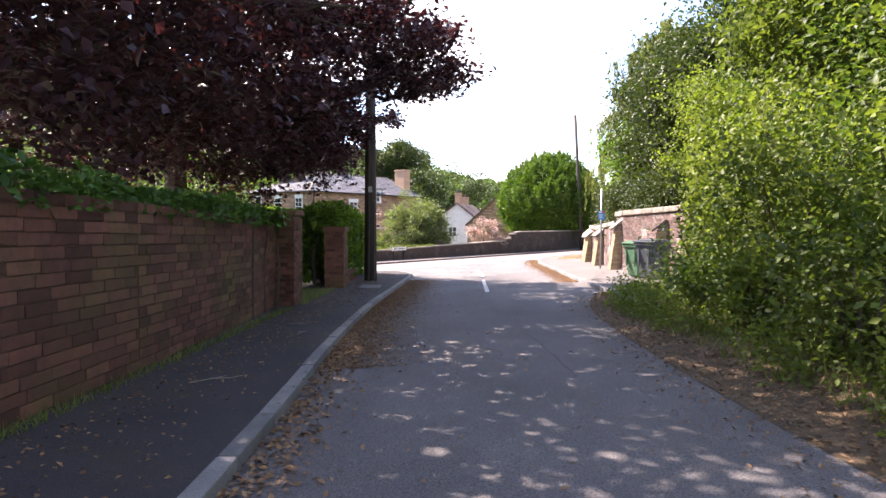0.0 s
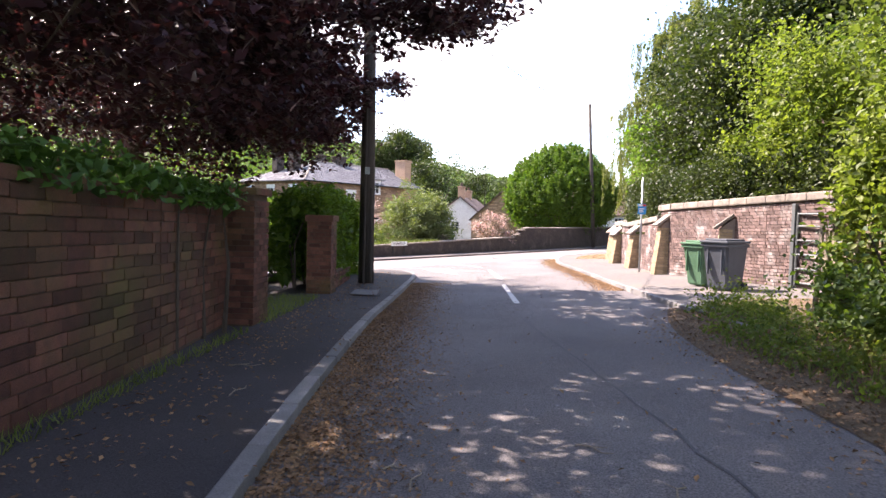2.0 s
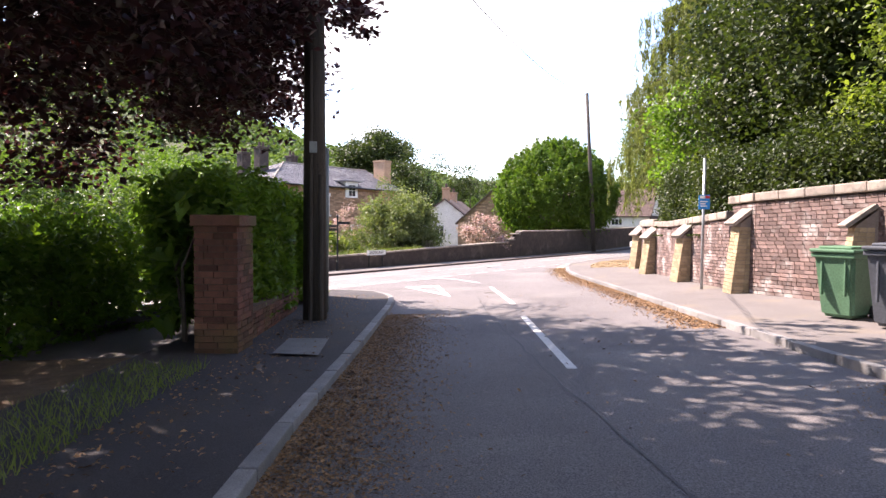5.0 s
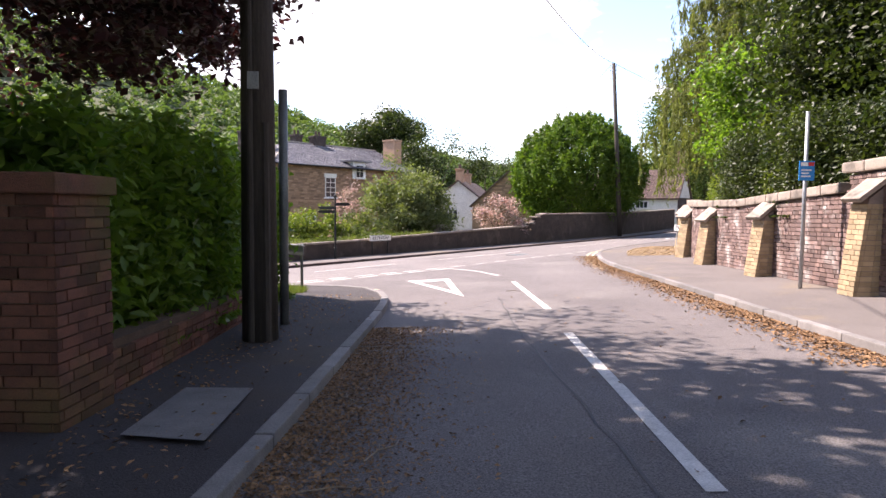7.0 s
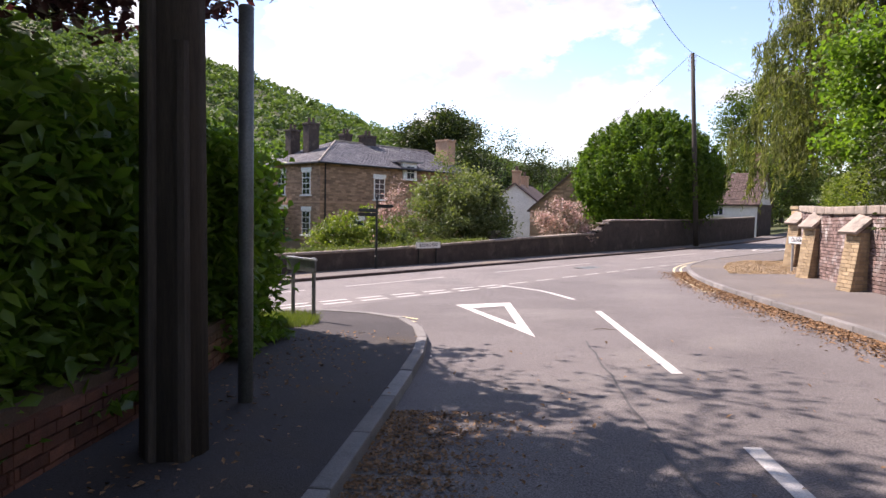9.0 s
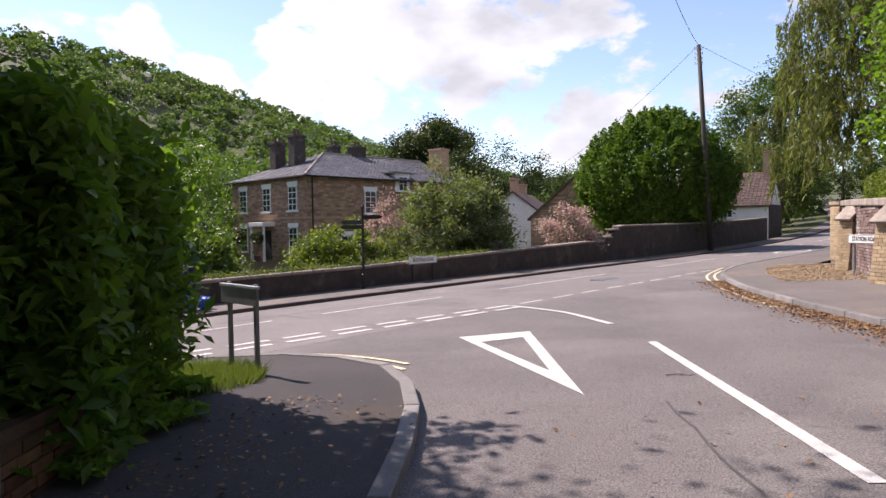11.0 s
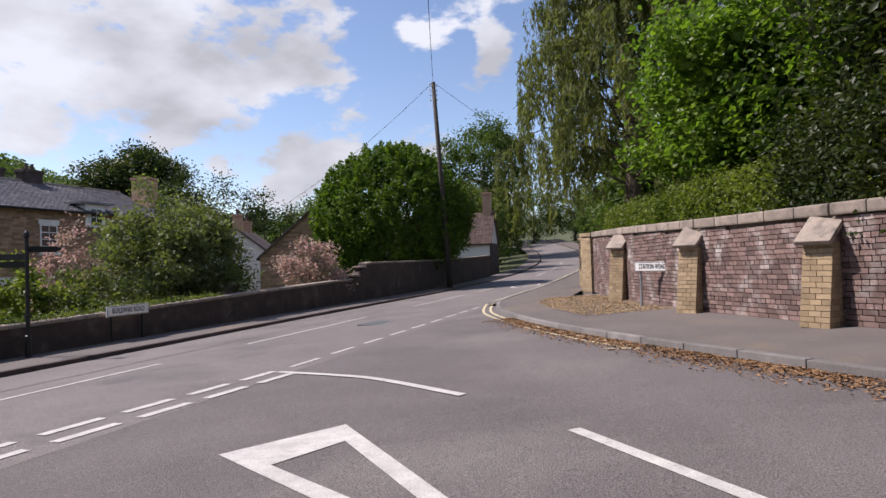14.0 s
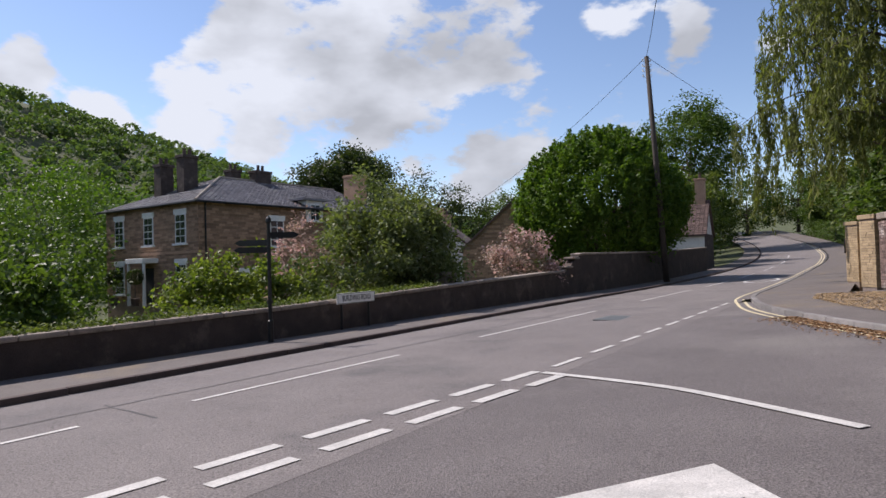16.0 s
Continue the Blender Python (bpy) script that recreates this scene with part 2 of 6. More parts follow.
M_HOUSEBRICK = mat("house_brick", (0.37, 0.235, 0.155), (0.27, 0.17, 0.115), 0.9, 1.2, 25, 0.4, 0.01, rand=0.35, island=True)
M_HOUSEMORT = mat("house_mortar", (0.30, 0.22, 0.165), (0.22, 0.16, 0.12), 0.95, 2, 40, 0.4, 0.01)
M_RENDER = mat("white_render", (0.74, 0.73, 0.70), (0.62, 0.61, 0.58), 0.85, 1.5, 40, 0.3, 0.006)
M_FRAME = mat("white_window_paint", (0.78, 0.77, 0.75), (0.68, 0.67, 0.65), 0.5, 4, 50, 0.1, 0.002)
M_DARKIN = mat("dark_interior", (0.03, 0.03, 0.032), (0.02, 0.02, 0.022), 0.9, 3, 40, 0.0)
M_BARK = mat("bark", (0.13, 0.10, 0.075), (0.075, 0.058, 0.045), 0.95, 5, 40, 1.0, 0.03, stretch=(3, 3, 0.6))
M_STICK = mat("dry_stick", (0.33, 0.27, 0.20), (0.22, 0.17, 0.12), 0.9, 8, 60, 0.4, 0.004)
M_PURPLE = mat("purple_plastic", (0.02, 0.012, 0.06), (0.014, 0.009, 0.04), 0.5, 3, 50, 0.2, 0.003)
M_BLUEBAG = mat("blue_plastic_bag", (0.06, 0.14, 0.55), (0.045, 0.10, 0.42), 0.4, 7, 40, 0.6, 0.02)
M_CARPAINT = mat("silver_car_paint", (0.5, 0.52, 0.55), (0.45, 0.47, 0.5), 0.3, 3, 50, 0.0, metal=0.6, coat=0.8)
M_WIRE = mat("black_cable", (0.02, 0.02, 0.02), (0.025, 0.025, 0.025), 0.7, 5, 50, 0.0)

L_BEECH = leaf_mat("copper_beech_leaf", (0.026, 0.016, 0.021), (0.075, 0.036, 0.042), 0.36, 0.25, (1.3, 0.6, 0.45))
L_LAUREL = leaf_mat("laurel_leaf", (0.06, 0.12, 0.025), (0.16, 0.24, 0.04), 0.35, 0.5)
L_HEDGE = leaf_mat("hedgerow_leaf", (0.034, 0.06, 0.016), (0.15, 0.18, 0.048), 0.5, 0.42, (0.95, 1.05, 0.4))
L_BRIGHT = leaf_mat("bright_leaf", (0.055, 0.095, 0.02), (0.20, 0.235, 0.05), 0.5, 0.45, (0.95, 1.05, 0.4))
L_DARK = leaf_mat("dark_evergreen_leaf", (0.018, 0.032, 0.012), (0.062, 0.078, 0.028), 0.45, 0.3)
L_GREEN = leaf_mat("broad_tree_leaf", (0.036, 0.068, 0.018), (0.105, 0.148, 0.038), 0.5, 0.38)
L_CEDAR = leaf_mat("weeping_conifer_leaf", (0.10, 0.115, 0.045), (0.20, 0.21, 0.085), 0.6, 0.4)
L_GREY = leaf_mat("grey_green_leaf", (0.09, 0.115, 0.055), (0.19, 0.21, 0.10), 0.55, 0.35)
L_PINK = leaf_mat("pink_blossom", (0.13, 0.15, 0.07), (0.66, 0.47, 0.43), 0.6, 0.35, (1, 0.8, 0.8))
M_TAR = mat("bitumen_seam", (0.06, 0.055, 0.055), (0.085, 0.078, 0.077), 0.7, 8, 60, 0.3, 0.004)
L_IVY = leaf_mat("ivy_leaf", (0.03, 0.075, 0.018), (0.09, 0.17, 0.035), 0.4, 0.3)
L_DOME = leaf_mat("dome_tree_leaf", (0.036, 0.082, 0.015), (0.125, 0.19, 0.03), 0.5, 0.4)
L_GRASS = leaf_mat("grass_blade", (0.085, 0.12, 0.03), (0.20, 0.22, 0.07), 0.6, 0.35)
L_FAR = leaf_mat("far_wood_leaf", (0.06, 0.10, 0.04), (0.13, 0.175, 0.065), 0.7, 0.3)


def glass_mat():
    m = bpy.data.materials.new("window_glass")
    m.use_nodes = True
    p = m.node_tree.nodes["Principled BSDF"]
    p.inputs["Base Color"].default_value = (0.03, 0.035, 0.04, 1)
    p.inputs["Roughness"].default_value = 0.06
    p.inputs["Specular IOR Level"].default_value = 0.8
    return m


M_GLASS = glass_mat()

# ---- helpers ----
U = Vector((0.625, 0.7806))
NRM = Vector((-0.7806, 0.625))
W0 = Vector((-4.4, 38.0))


def sw(x, y):
    """Place along the main road, and its offset from the far garden wall."""
    d = Vector((x, y)) - W0
    return d.dot(U), d.dot(NRM)


def ms(s, o):
    """A plan point from place along the main road and offset; the road bends gently beyond the cottage."""
    b = max(0.0, s - 42.0)
    p = W0 + U * s + NRM * (o + 0.0028 * b * b)
    return p.x, p.y


def gz(x, y):
    """Height of the carriageway."""
    s, o = sw(x, y)
    z = -0.406 + 0.0362 * x - 0.02466 * (y - 15.7)
    if s > 16:
        q = min(s, 120) - 16
        z += 0.00062 * q * q + (0.08 * (s - 120) if s > 120 else 0)
        z -= 0.0034 * (s - 16)
    return z


def mesh_of(name, verts, faces, material, smooth=False):
    me = bpy.data.meshes.new(name)
    me.from_pydata(verts, [], faces)
    me.materials.append(material)
    if smooth:
        me.polygons.foreach_set("use_smooth", [True] * len(me.polygons))
    me.update()
    return me


def ob_of(name, me, parent=None, label=""):
    ob = new(name, me)
    if parent is not None:
        ob.parent = parent
    if label:
        ob["label"] = label
    return ob


def part(name, bm, material, parent=None, label="", smooth=False):
    me = bpy.data.meshes.new(name)
    bm.to_mesh(me)
    bm.free()
    me.materials.append(material)
    if smooth:
        me.polygons.foreach_set("use_smooth", [True] * len(me.polygons))
    return ob_of(name, me, parent, label)


def thing(name, label, category, group="", m=None, kind=""):
    ob = new(name)
    ob.empty_display_size = 0.1
    if m is not None:
        ob.matrix_basis = m
    return tagged(ob, label, category, group, kind)


def box(bm, x0, y0, z0, x1, y1, z1, m=None, bevel=0.0):
    r = bmesh.ops.create_cube(bm, size=1.0)
    vs = r["verts"]
    for v in vs:
        v.co = Vector(((x0 + x1) / 2 + v.co.x * (x1 - x0), (y0 + y1) / 2 + v.co.y * (y1 - y0), (z0 + z1) / 2 + v.co.z * (z1 - z0)))
    if bevel:
        es = list({e for v in vs for e in v.link_edges})
        r2 = bmesh.ops.bevel(bm, geom=es, offset=bevel, segments=2, affect="EDGES", profile=0.6)
        vs = list({v for f in r2["faces"] for v in f.verts} | {v for v in vs if v.is_valid})
    if m is not None:
        bmesh.ops.transform(bm, matrix=m, verts=[v for v in vs if v.is_valid])
    return bm


def boxed(x0, y0, z0, x1, y1, z1, bevel=0.0):
    return box(bmesh.new(), x0, y0, z0, x1, y1, z1, None, bevel)


def tube(bm, pts, radii, seg=8, cap=True):
    """A tapered tube along points."""
    rings = []
    for i, p in enumerate(pts):
        p = Vector(p)
        a = Vector(pts[max(i - 1, 0)])
        b = Vector(pts[min(i + 1, len(pts) - 1)])
        d = (b - a).normalized()
        up = Vector((0, 0, 1)) if abs(d.z) < 0.9 else Vector((1, 0, 0))
        e1 = d.cross(up).normalized()
        e2 = d.cross(e1)
        rings.append([bm.verts.new(p + (e1 * math.cos(k * math.tau / seg) + e2 * math.sin(k * math.tau / seg)) * radii[i]) for k in range(seg)])
    for r0, r1 in zip(rings, rings[1:]):
        for k in range(seg):
            bm.faces.new((r0[k], r1[k], r1[(k + 1) % seg], r0[(k + 1) % seg]))
    if cap:
        bm.faces.new(rings[0])
        bm.faces.new(list(reversed(rings[-1])))
    return bm


def prism(name, pts, z0f, z1f, material, parent=None, label=""):
    """An upright prism on a plan outline (anticlockwise), with heights from two functions."""
    bm = bmesh.new()
    lo = [bm.verts.new((x, y, z0f(x, y))) for x, y in pts]
    hi = [bm.verts.new((x, y, z1f(x, y))) for x, y in pts]
    n = len(pts)
    for k in range(n):
        bm.faces.new((lo[k], lo[(k + 1) % n], hi[(k + 1) % n], hi[k]))
    bm.faces.new(hi)
    bm.faces.new(list(reversed(lo)))
    return part(name, bm, material, parent, label)


def resample(pts, step):
    out, pts = [], [Vector(p) for p in pts]
    for a, b in zip(pts, pts[1:]):
        n = max(1, round((b - a).length / step))
        out += [tuple(a.lerp(b, k / n)) for k in range(n)]
    return out + [tuple(pts[-1])]


def smooth_line(pts, sub=8):
    """Catmull-Rom through plan points."""
    P = [Vector(p) for p in pts]
    P = [P[0] * 2 - P[1]] + P + [P[-1] * 2 - P[-2]]
    out = []
    for i in range(1, len(P) - 2):
        for k in range(sub):
            t = k / sub
            a, b, c, d = P[i - 1:i + 3]
            out.append(tuple(0.5 * ((2 * b) + (c - a) * t + (2 * a - 5 * b + 4 * c - d) * t * t + (3 * b - 3 * c + d - a) * t ** 3)))
    return out + [tuple(P[-2])]


def sheet(name, left, right, zf, material, kind="structure", label="", rows=4):
    """A surface between two plan lines with as many points each."""
    verts, faces = [], []
    for (a, b) in zip(left, right):
        for k in range(rows + 1):
            x, y = a[0] + (b[0] - a[0]) * k / rows, a[1] + (b[1] - a[1]) * k / rows
            verts.append((x, y, zf(x, y, k / rows)))
    for i in range(len(left) - 1):
        for k in range(rows):
            q = i * (rows + 1) + k
            faces.append((q, q + 1, q + rows + 2, q + rows + 1))
    me = mesh_of(name, verts, faces, material)
    ob = new(name, me)
    bm = bmesh.new()
    bm.from_mesh(me)
    bmesh.ops.recalc_face_normals(bm, faces=bm.faces)
    if sum(f.normal.z for f in bm.faces) < 0:
        bmesh.ops.reverse_faces(bm, faces=bm.faces)
    bm.to_mesh(me)
    bm.free()
    return tagged(ob, label, "", "", kind)


rng = np.random.default_rng(7)


def leaf_mesh(name, centres, size, material, aspect=0.55, up=0.35, droop=0.0, jitter=0.35, fold=0.0):
    """One folded diamond a leaf, turned at random."""
    n = len(centres)
    c = np.asarray(centres, dtype=float)
    nrm = rng.normal(size=(n, 3))
    nrm[:, 2] = np.abs(nrm[:, 2]) + up
    nrm /= np.linalg.norm(nrm, axis=1)[:, None]
    t = rng.normal(size=(n, 3))
    t[:, 2] -= droop
    t -= nrm * np.sum(t * nrm, axis=1)[:, None]
    t /= np.linalg.norm(t, axis=1)[:, None]
    b = np.cross(nrm, t)
    s = size * (1 + jitter * rng.uniform(-1, 1, n))[:, None]
    w = s * aspect * 0.5
    v = np.empty((n, 4, 3))
    v[:, 0] = c - t * s * 0.5
    v[:, 1] = c + b * w + nrm * s * 0.12
    v[:, 2] = c + t * s * 0.5
    v[:, 3] = c - b * w + nrm * s * 0.12
    me = bpy.data.meshes.new(name)
    me.vertices.add(n * 4)
    me.vertices.foreach_set("co", v.reshape(-1))
    idx = np.arange(n)[:, None] * 4
    tri = np.concatenate([idx + np.array([[0, 1, 2]]), idx + np.array([[0, 2, 3]])], axis=1).reshape(-1)
    me.loops.add(n * 6)
    me.loops.foreach_set("vertex_index", tri.astype(np.int32))
    me.polygons.add(n * 2)
    me.polygons.foreach_set("loop_start", (np.arange(n * 2) * 3).astype(np.int32))
    me.update(calc_edges=True)
    me.materials.append(material)
    return me


def crown_points(n, clumps, centre, radii, clump=0.22, shell=0.55, flat=0.8, low=-1.0):
    """Leaves gathered in clumps, most of them near the crown's uneven skin."""
    d = rng.normal(size=(clumps, 3))
    d /= np.linalg.norm(d, axis=1)[:, None]
    d = d[d[:, 2] > low]
    m = len(d)
    r = shell + (1 - shell) * rng.uniform(0, 1, m) ** 0.5
    r *= 1 + 0.16 * np.sin(d[:, 0] * 5 + 1.3) * np.cos(d[:, 1] * 4.3) + 0.1 * rng.normal(size=m)
    cc = d * r[:, None] * np.array(radii) + np.array(centre)
    k = rng.integers(0, m, n)
    sz = clump * np.array(radii).mean() * (0.6 + 0.8 * rng.uniform(0, 1, m))
    off = rng.normal(size=(n, 3)) * sz[k][:, None] * np.array([1, 1, flat]) * 0.6
    return cc[k] + off


def tree(name, label, x, y, z, height, radii, material, leaves=9000, clumps=90, size=0.22, trunk=0.22, crown_z=None, category="tree", lean=(0, 0),
         aspect=0.6, shell=0.55, clump=0.22, low=-1.0, droop=0.0, limbs=9, group="", inner=0):
    t = thing(name, label, category, group, pose(x, y, z))
    cz = crown_z if crown_z is not None else height - radii[2]
    bm = bmesh.new()
    top = (lean[0], lean[1], cz + radii[2] * 0.4)
    pts = [(0, 0, -0.3), (0.03, 0.02, height * 0.12), (lean[0] * 0.4, lean[1] * 0.4, cz * 0.6), top]
    tube(bm, pts, [trunk * 1.35, trunk, trunk * 0.75, trunk * 0.2], 9)
    for k in range(limbs):
        a = k * 2.4 + rng.uniform(0, 0.6)
        f = rng.uniform(0.45, 0.95)
        h0 = cz * f
        q = rng.uniform(0.55, 0.85)
        e = (lean[0] + math.cos(a) * radii[0] * q, lean[1] + math.sin(a) * radii[1] * q, cz + radii[2] * rng.uniform(-0.4, 0.6))
        s0 = (lean[0] * 0.4 * f, lean[1] * 0.4 * f, h0)
        mid = tuple((s0[i] + e[i]) / 2 + (0.12 * radii[2] if i == 2 else 0) for i in range(3))
        tube(bm, [s0, mid, e], [trunk * 0.5, trunk * 0.3, trunk * 0.06], 6)
    part("trunk", bm, M_BARK, t)
    pts = crown_points(leaves, clumps, (lean[0], lean[1], cz), radii, clump, shell, low=low)
    ob_of("crown", leaf_mesh("crown", pts, size, material, aspect, droop=droop), t)
    if inner:
        q = rng.normal(size=(inner, 3))
        q *= (0.72 * rng.uniform(0, 1, inner) ** 0.33 / np.linalg.norm(q, axis=1))[:, None]
        ob_of("inner_foliage", leaf_mesh("inner_foliage", q * np.array(radii) + np.array([lean[0], lean[1], cz]), size * 2.6, material, aspect), t)
    return t


def hedge_points(n, line, width, h0, h1, zf, rough=0.15, clumpn=0):
    """Leaves over the skin and body of a hedge along a plan line."""
    P = np.array(resample(line, 0.1))
    k = rng.integers(0, len(P) - 1, n)
    base = P[k] + (P[k + 1] - P[k]) * rng.uniform(0, 1, n)[:, None]
    d = P[k + 1] - P[k]
    d /= np.linalg.norm(d, axis=1)[:, None]
    nn = np.stack([-d[:, 1], d[:, 0]], 1)
    th = rng.uniform(-0.25, math.pi + 0.25, n)
    r = 1 - np.abs(rng.normal(0, 0.16, n))
    bumps = 1 + rough * (np.sin(base[:, 0] * 2.1 + base[:, 1] * 1.7) + np.sin(base[:, 1] * 4.1 + 2 * th) * 0.6 + 0.5 * rng.normal(size=n))
    cx = np.cos(th)
    szn = np.sin(th)
    o = np.sign(cx) * np.abs(cx) ** 0.55 * width / 2 * r * bumps
    zz = h0 + (h1 - h0) * np.clip(np.sign(szn) * np.abs(szn) ** 0.55, -0.05, 1) * r * (1 + (bumps - 1) * 0.5)
    xy = base + nn * o[:, None]
    low = rng.uniform(0, 1, n) < 0.35
    zz[low] = h0 + (h1 - h0) * rng.uniform(0, 1, low.sum()) * 0.9
    g = np.array([zf(a, b) for a, b in base])
    return np.column_stack([xy, zz + g])


def bricks_along(line, z0f, height, length, course, joint, depth, bond=True, headers=False):
    """Boxes (centre, half sizes, angle) of a brick face along a plan line; the face looks to the right of the line."""
    out = []
    P = [Vector(p) for p in line]
    for a, b in zip(P, P[1:]):
        L = (b - a).length
        d = (b - a) / L
        ang = math.atan2(d.y, d.x)
        rows = int(height / course)
        full = length
        for r in range(rows):
            length = full / 2 if (headers and r % 4 == 3) else full
            s = -(length / 2 if (r % 2 and bond) else 0) - (0.3 * full if r % 3 == 1 else 0)
            while s < L - 0.02:
                e = min(s + length, L)
                st = max(s, 0)
                s = s + length
                if e - st < 0.03:
                    continue
                c = a + d * ((st + e) / 2)
                out.append((c.x, c.y, z0f(c.x, c.y) + (r + 0.5) * course, (e - st - joint) / 2, depth / 2, (course - joint) / 2, ang))
    return out


CUBE_V = np.array([(-1, -1, -1), (1, -1, -1), (1, 1, -1), (-1, 1, -1), (-1, -1, 1), (1, -1, 1), (1, 1, 1), (-1, 1, 1)], dtype=float)
CUBE_F = np.array([(0, 3, 2, 1), (4, 5, 6, 7), (0, 1, 5, 4), (1, 2, 6, 5), (2, 3, 7, 6), (3, 0, 4, 7)])


def boxes_mesh(name, bricks, material, jitter=0.004):
    n = len(bricks)
    B = np.array(bricks)
    v = CUBE_V[None] * B[:, None, 3:6]
    v[:, :, :] *= 1 + rng.uniform(-0.02, 0.02, (n, 8, 1))
    off = rng.uniform(-jitter, jitter, n)
    c, s = np.cos(B[:, 6]), np.sin(B[:, 6])
    x = v[:, :, 0] * c[:, None] - (v[:, :, 1] + off[:, None]) * s[:, None] + B[:, 0, None]
    y = v[:, :, 0] * s[:, None] + (v[:, :, 1] + off[:, None]) * c[:, None] + B[:, 1, None]
    z = v[:, :, 2] + B[:, 2, None]
    f = (CUBE_F[None] + (np.arange(n) * 8)[:, None, None]).reshape(-1, 4)
    return mesh_of(name, np.stack([x, y, z], 2).reshape(-1, 3).tolist(), f.tolist(), material)


def lay_bricks(parent, bricks, mat_one, mat_run, near=None, limit=280, name="brick", jitter=0.004):
    """The bricks of one stretch as parts of their own, the rest in one run."""
    singles, rest = [], []
    for b in bricks:
        (singles if near and near(b[0], b[1]) and len(singles) < limit else rest).append(b)
    shared = {}
    for b in singles:
        key = round(b[3], 2)
        if key not in shared:
            shared[key] = boxes_mesh(name, [(0, 0, 0, b[3], b[4], b[5], 0)], mat_one, 0)
        ob = ob_of(name, shared[key], parent)
        m = pose(b[0], b[1], b[2], rng.uniform(-0.4, 0.4), 0, math.degrees(b[6]) + rng.uniform(-0.3, 0.3)) @ pose(0, rng.uniform(-0.003, 0.003), 0)
        ob.matrix_basis = m
    if rest:
        tagged(ob_of(name + "_run", boxes_mesh(name + "_run", rest, mat_run, jitter), parent), kind="stuff")


def offset_line(line, d):
    """The line moved d to its left."""
    P = [Vector(p) for p in line]
    out = []
    for i, p in enumerate(P):
        a, b = P[max(i - 1, 0)], P[min(i + 1, len(P) - 1)]
        t = (b - a).normalized()
        out.append((p.x - t.y * d, p.y + t.x * d))
    return out


def wall_core(name, line, thick, z0f, z1f, material, label="", kind="structure", parent=None, step=1.0):
    """A solid wall to the left of a plan line."""
    line = resample(line, step)
    back = offset_line(line, thick)
    verts, faces = [], []
    for (a, b) in zip(line, back):
        for p in (a, b):
            verts.append((p[0], p[1], z0f(*a)))
            verts.append((p[0], p[1], z1f(*a)))
    n = len(line)
    for i in range(n - 1):
        q = i * 4
        faces += [(q, q + 4, q + 5, q + 1), (q + 1, q + 5, q + 7, q + 3), (q + 3, q + 7, q + 6, q + 2), (q + 2, q + 6, q + 4, q)]
    faces += [(0, 1, 3, 2), (q + 4, q + 6, q + 7, q + 5)]
    ob = new(name, mesh_of(name, verts, faces, material))
    if parent is not None:
        ob.parent = parent
    return tagged(ob, label, "", "", kind)


# ---- ground, roads, pavements ----
KL = smooth_line([(-0.95, -9), (-1.05, -3), (-1.14, 3.7), (-1.34, 8), (-1.40, 13), (-1.27, 17.0), (-1.19, 20.1), (-1.15, 22.2), (-1.18, 23.4), (-1.32, 24.4), (-1.62, 25.3), (-2.02, 25.8), (-2.75, 26.3),
                  (-3.7, 26.5), (-4.75, 26.1), (-6.0, 24.6), (-11.2, 17.8), (-24, 1.8)], 6)
KR = smooth_line([(3.5, -9), (3.5, 0), (3.65, 10), (3.72, 13), (3.85, 17), (4.0, 20.3), (4.3, 25), (4.45, 28.5), (4.65, 31.3), (5.1, 34.2), (5.9, 37.4), (6.9, 39.7), ms(11, -7.35), ms(16, -7.3), ms(24, -7.2), ms(34, -7.1), ms(44, -7.1),
                  ms(60, -7.1), ms(80, -7.1), ms(110, -7.1)], 6)
def far_kerb(s):
    """Offset of the kerb line below the garden wall."""
    return float(np.interp(s, [-12, 0, 8, 20], [-2.0, -1.8, -1.6, -1.6]))


FK = [ms(s, far_kerb(s)) for s in range(-46, 112, 2)]


def ground_far(x, y):
    s, o = sw(x, y)
    z = gz(x, y) - 0.25
    if o > 0.2:
        z -= 0.055 * min(o - 0.2, 26)
    r = math.hypot(x, y - 25)
    if r > 90:
        z -= min((r - 90) * 0.02, 6)
    return z


def build_ground():
    ticks = [-1500, -900, -500, -300, -200, -140, -100, -70] + list(range(-52, 92, 4)) + [100, 120, 150, 200, 300, 500, 900, 1500]
    yt = [-1500, -900, -500, -300, -150, -80, -50, -30] + list(range(-20, 130, 4)) + [140, 170, 220, 300, 500, 900, 1500]
    verts = [(x, y, ground_far(x, y)) for y in yt for x in ticks]
    n = len(ticks)
    faces = [(j * n + i, j * n + i + 1, (j + 1) * n + i + 1, (j + 1) * n + i) for j in range(len(yt) - 1) for i in range(n - 1)]
    tagged(new("ground", mesh_of("ground", verts, faces, M_GRASSG, True)), "rough green garden ground with soil", "", "", "structure")


build_ground()

# the carriageways: the side road, then the main road across its mouth


def build_roads():
    # the sheet ends on the give-way line
    g = lambda x: 33.44 + (x - 1.3) / 0.625 * 0.7806 - 0.05
    verts, faces = [], []
    xs = np.linspace(-6.5, 9.5, 17)
    for x in xs:
        for k in range(21):
            y = -14 + (g(x) + 14) * k / 20
            verts.append((x, y, gz(x, y)))
    for i in range(16):
        for k in range(20):
            q = i * 21 + k
            faces.append((q, q + 21, q + 22, q + 1))
    tagged(new("side_road", mesh_of("side_road", verts, faces, M_ASPHALT)), "grey worn asphalt side road", "", "", "structure")
    S = list(np.arange(-48, 116, 2.0))
    sheet("main_road", [ms(s, far_kerb(s) + 0.1) for s in S], [ms(s, -7.36 if -14 < s < 14 else -7.6) for s in S], lambda x, y, k: gz(x, y) + 0.002, M_CHIP, label="pale chipped asphalt main road")


build_roads()


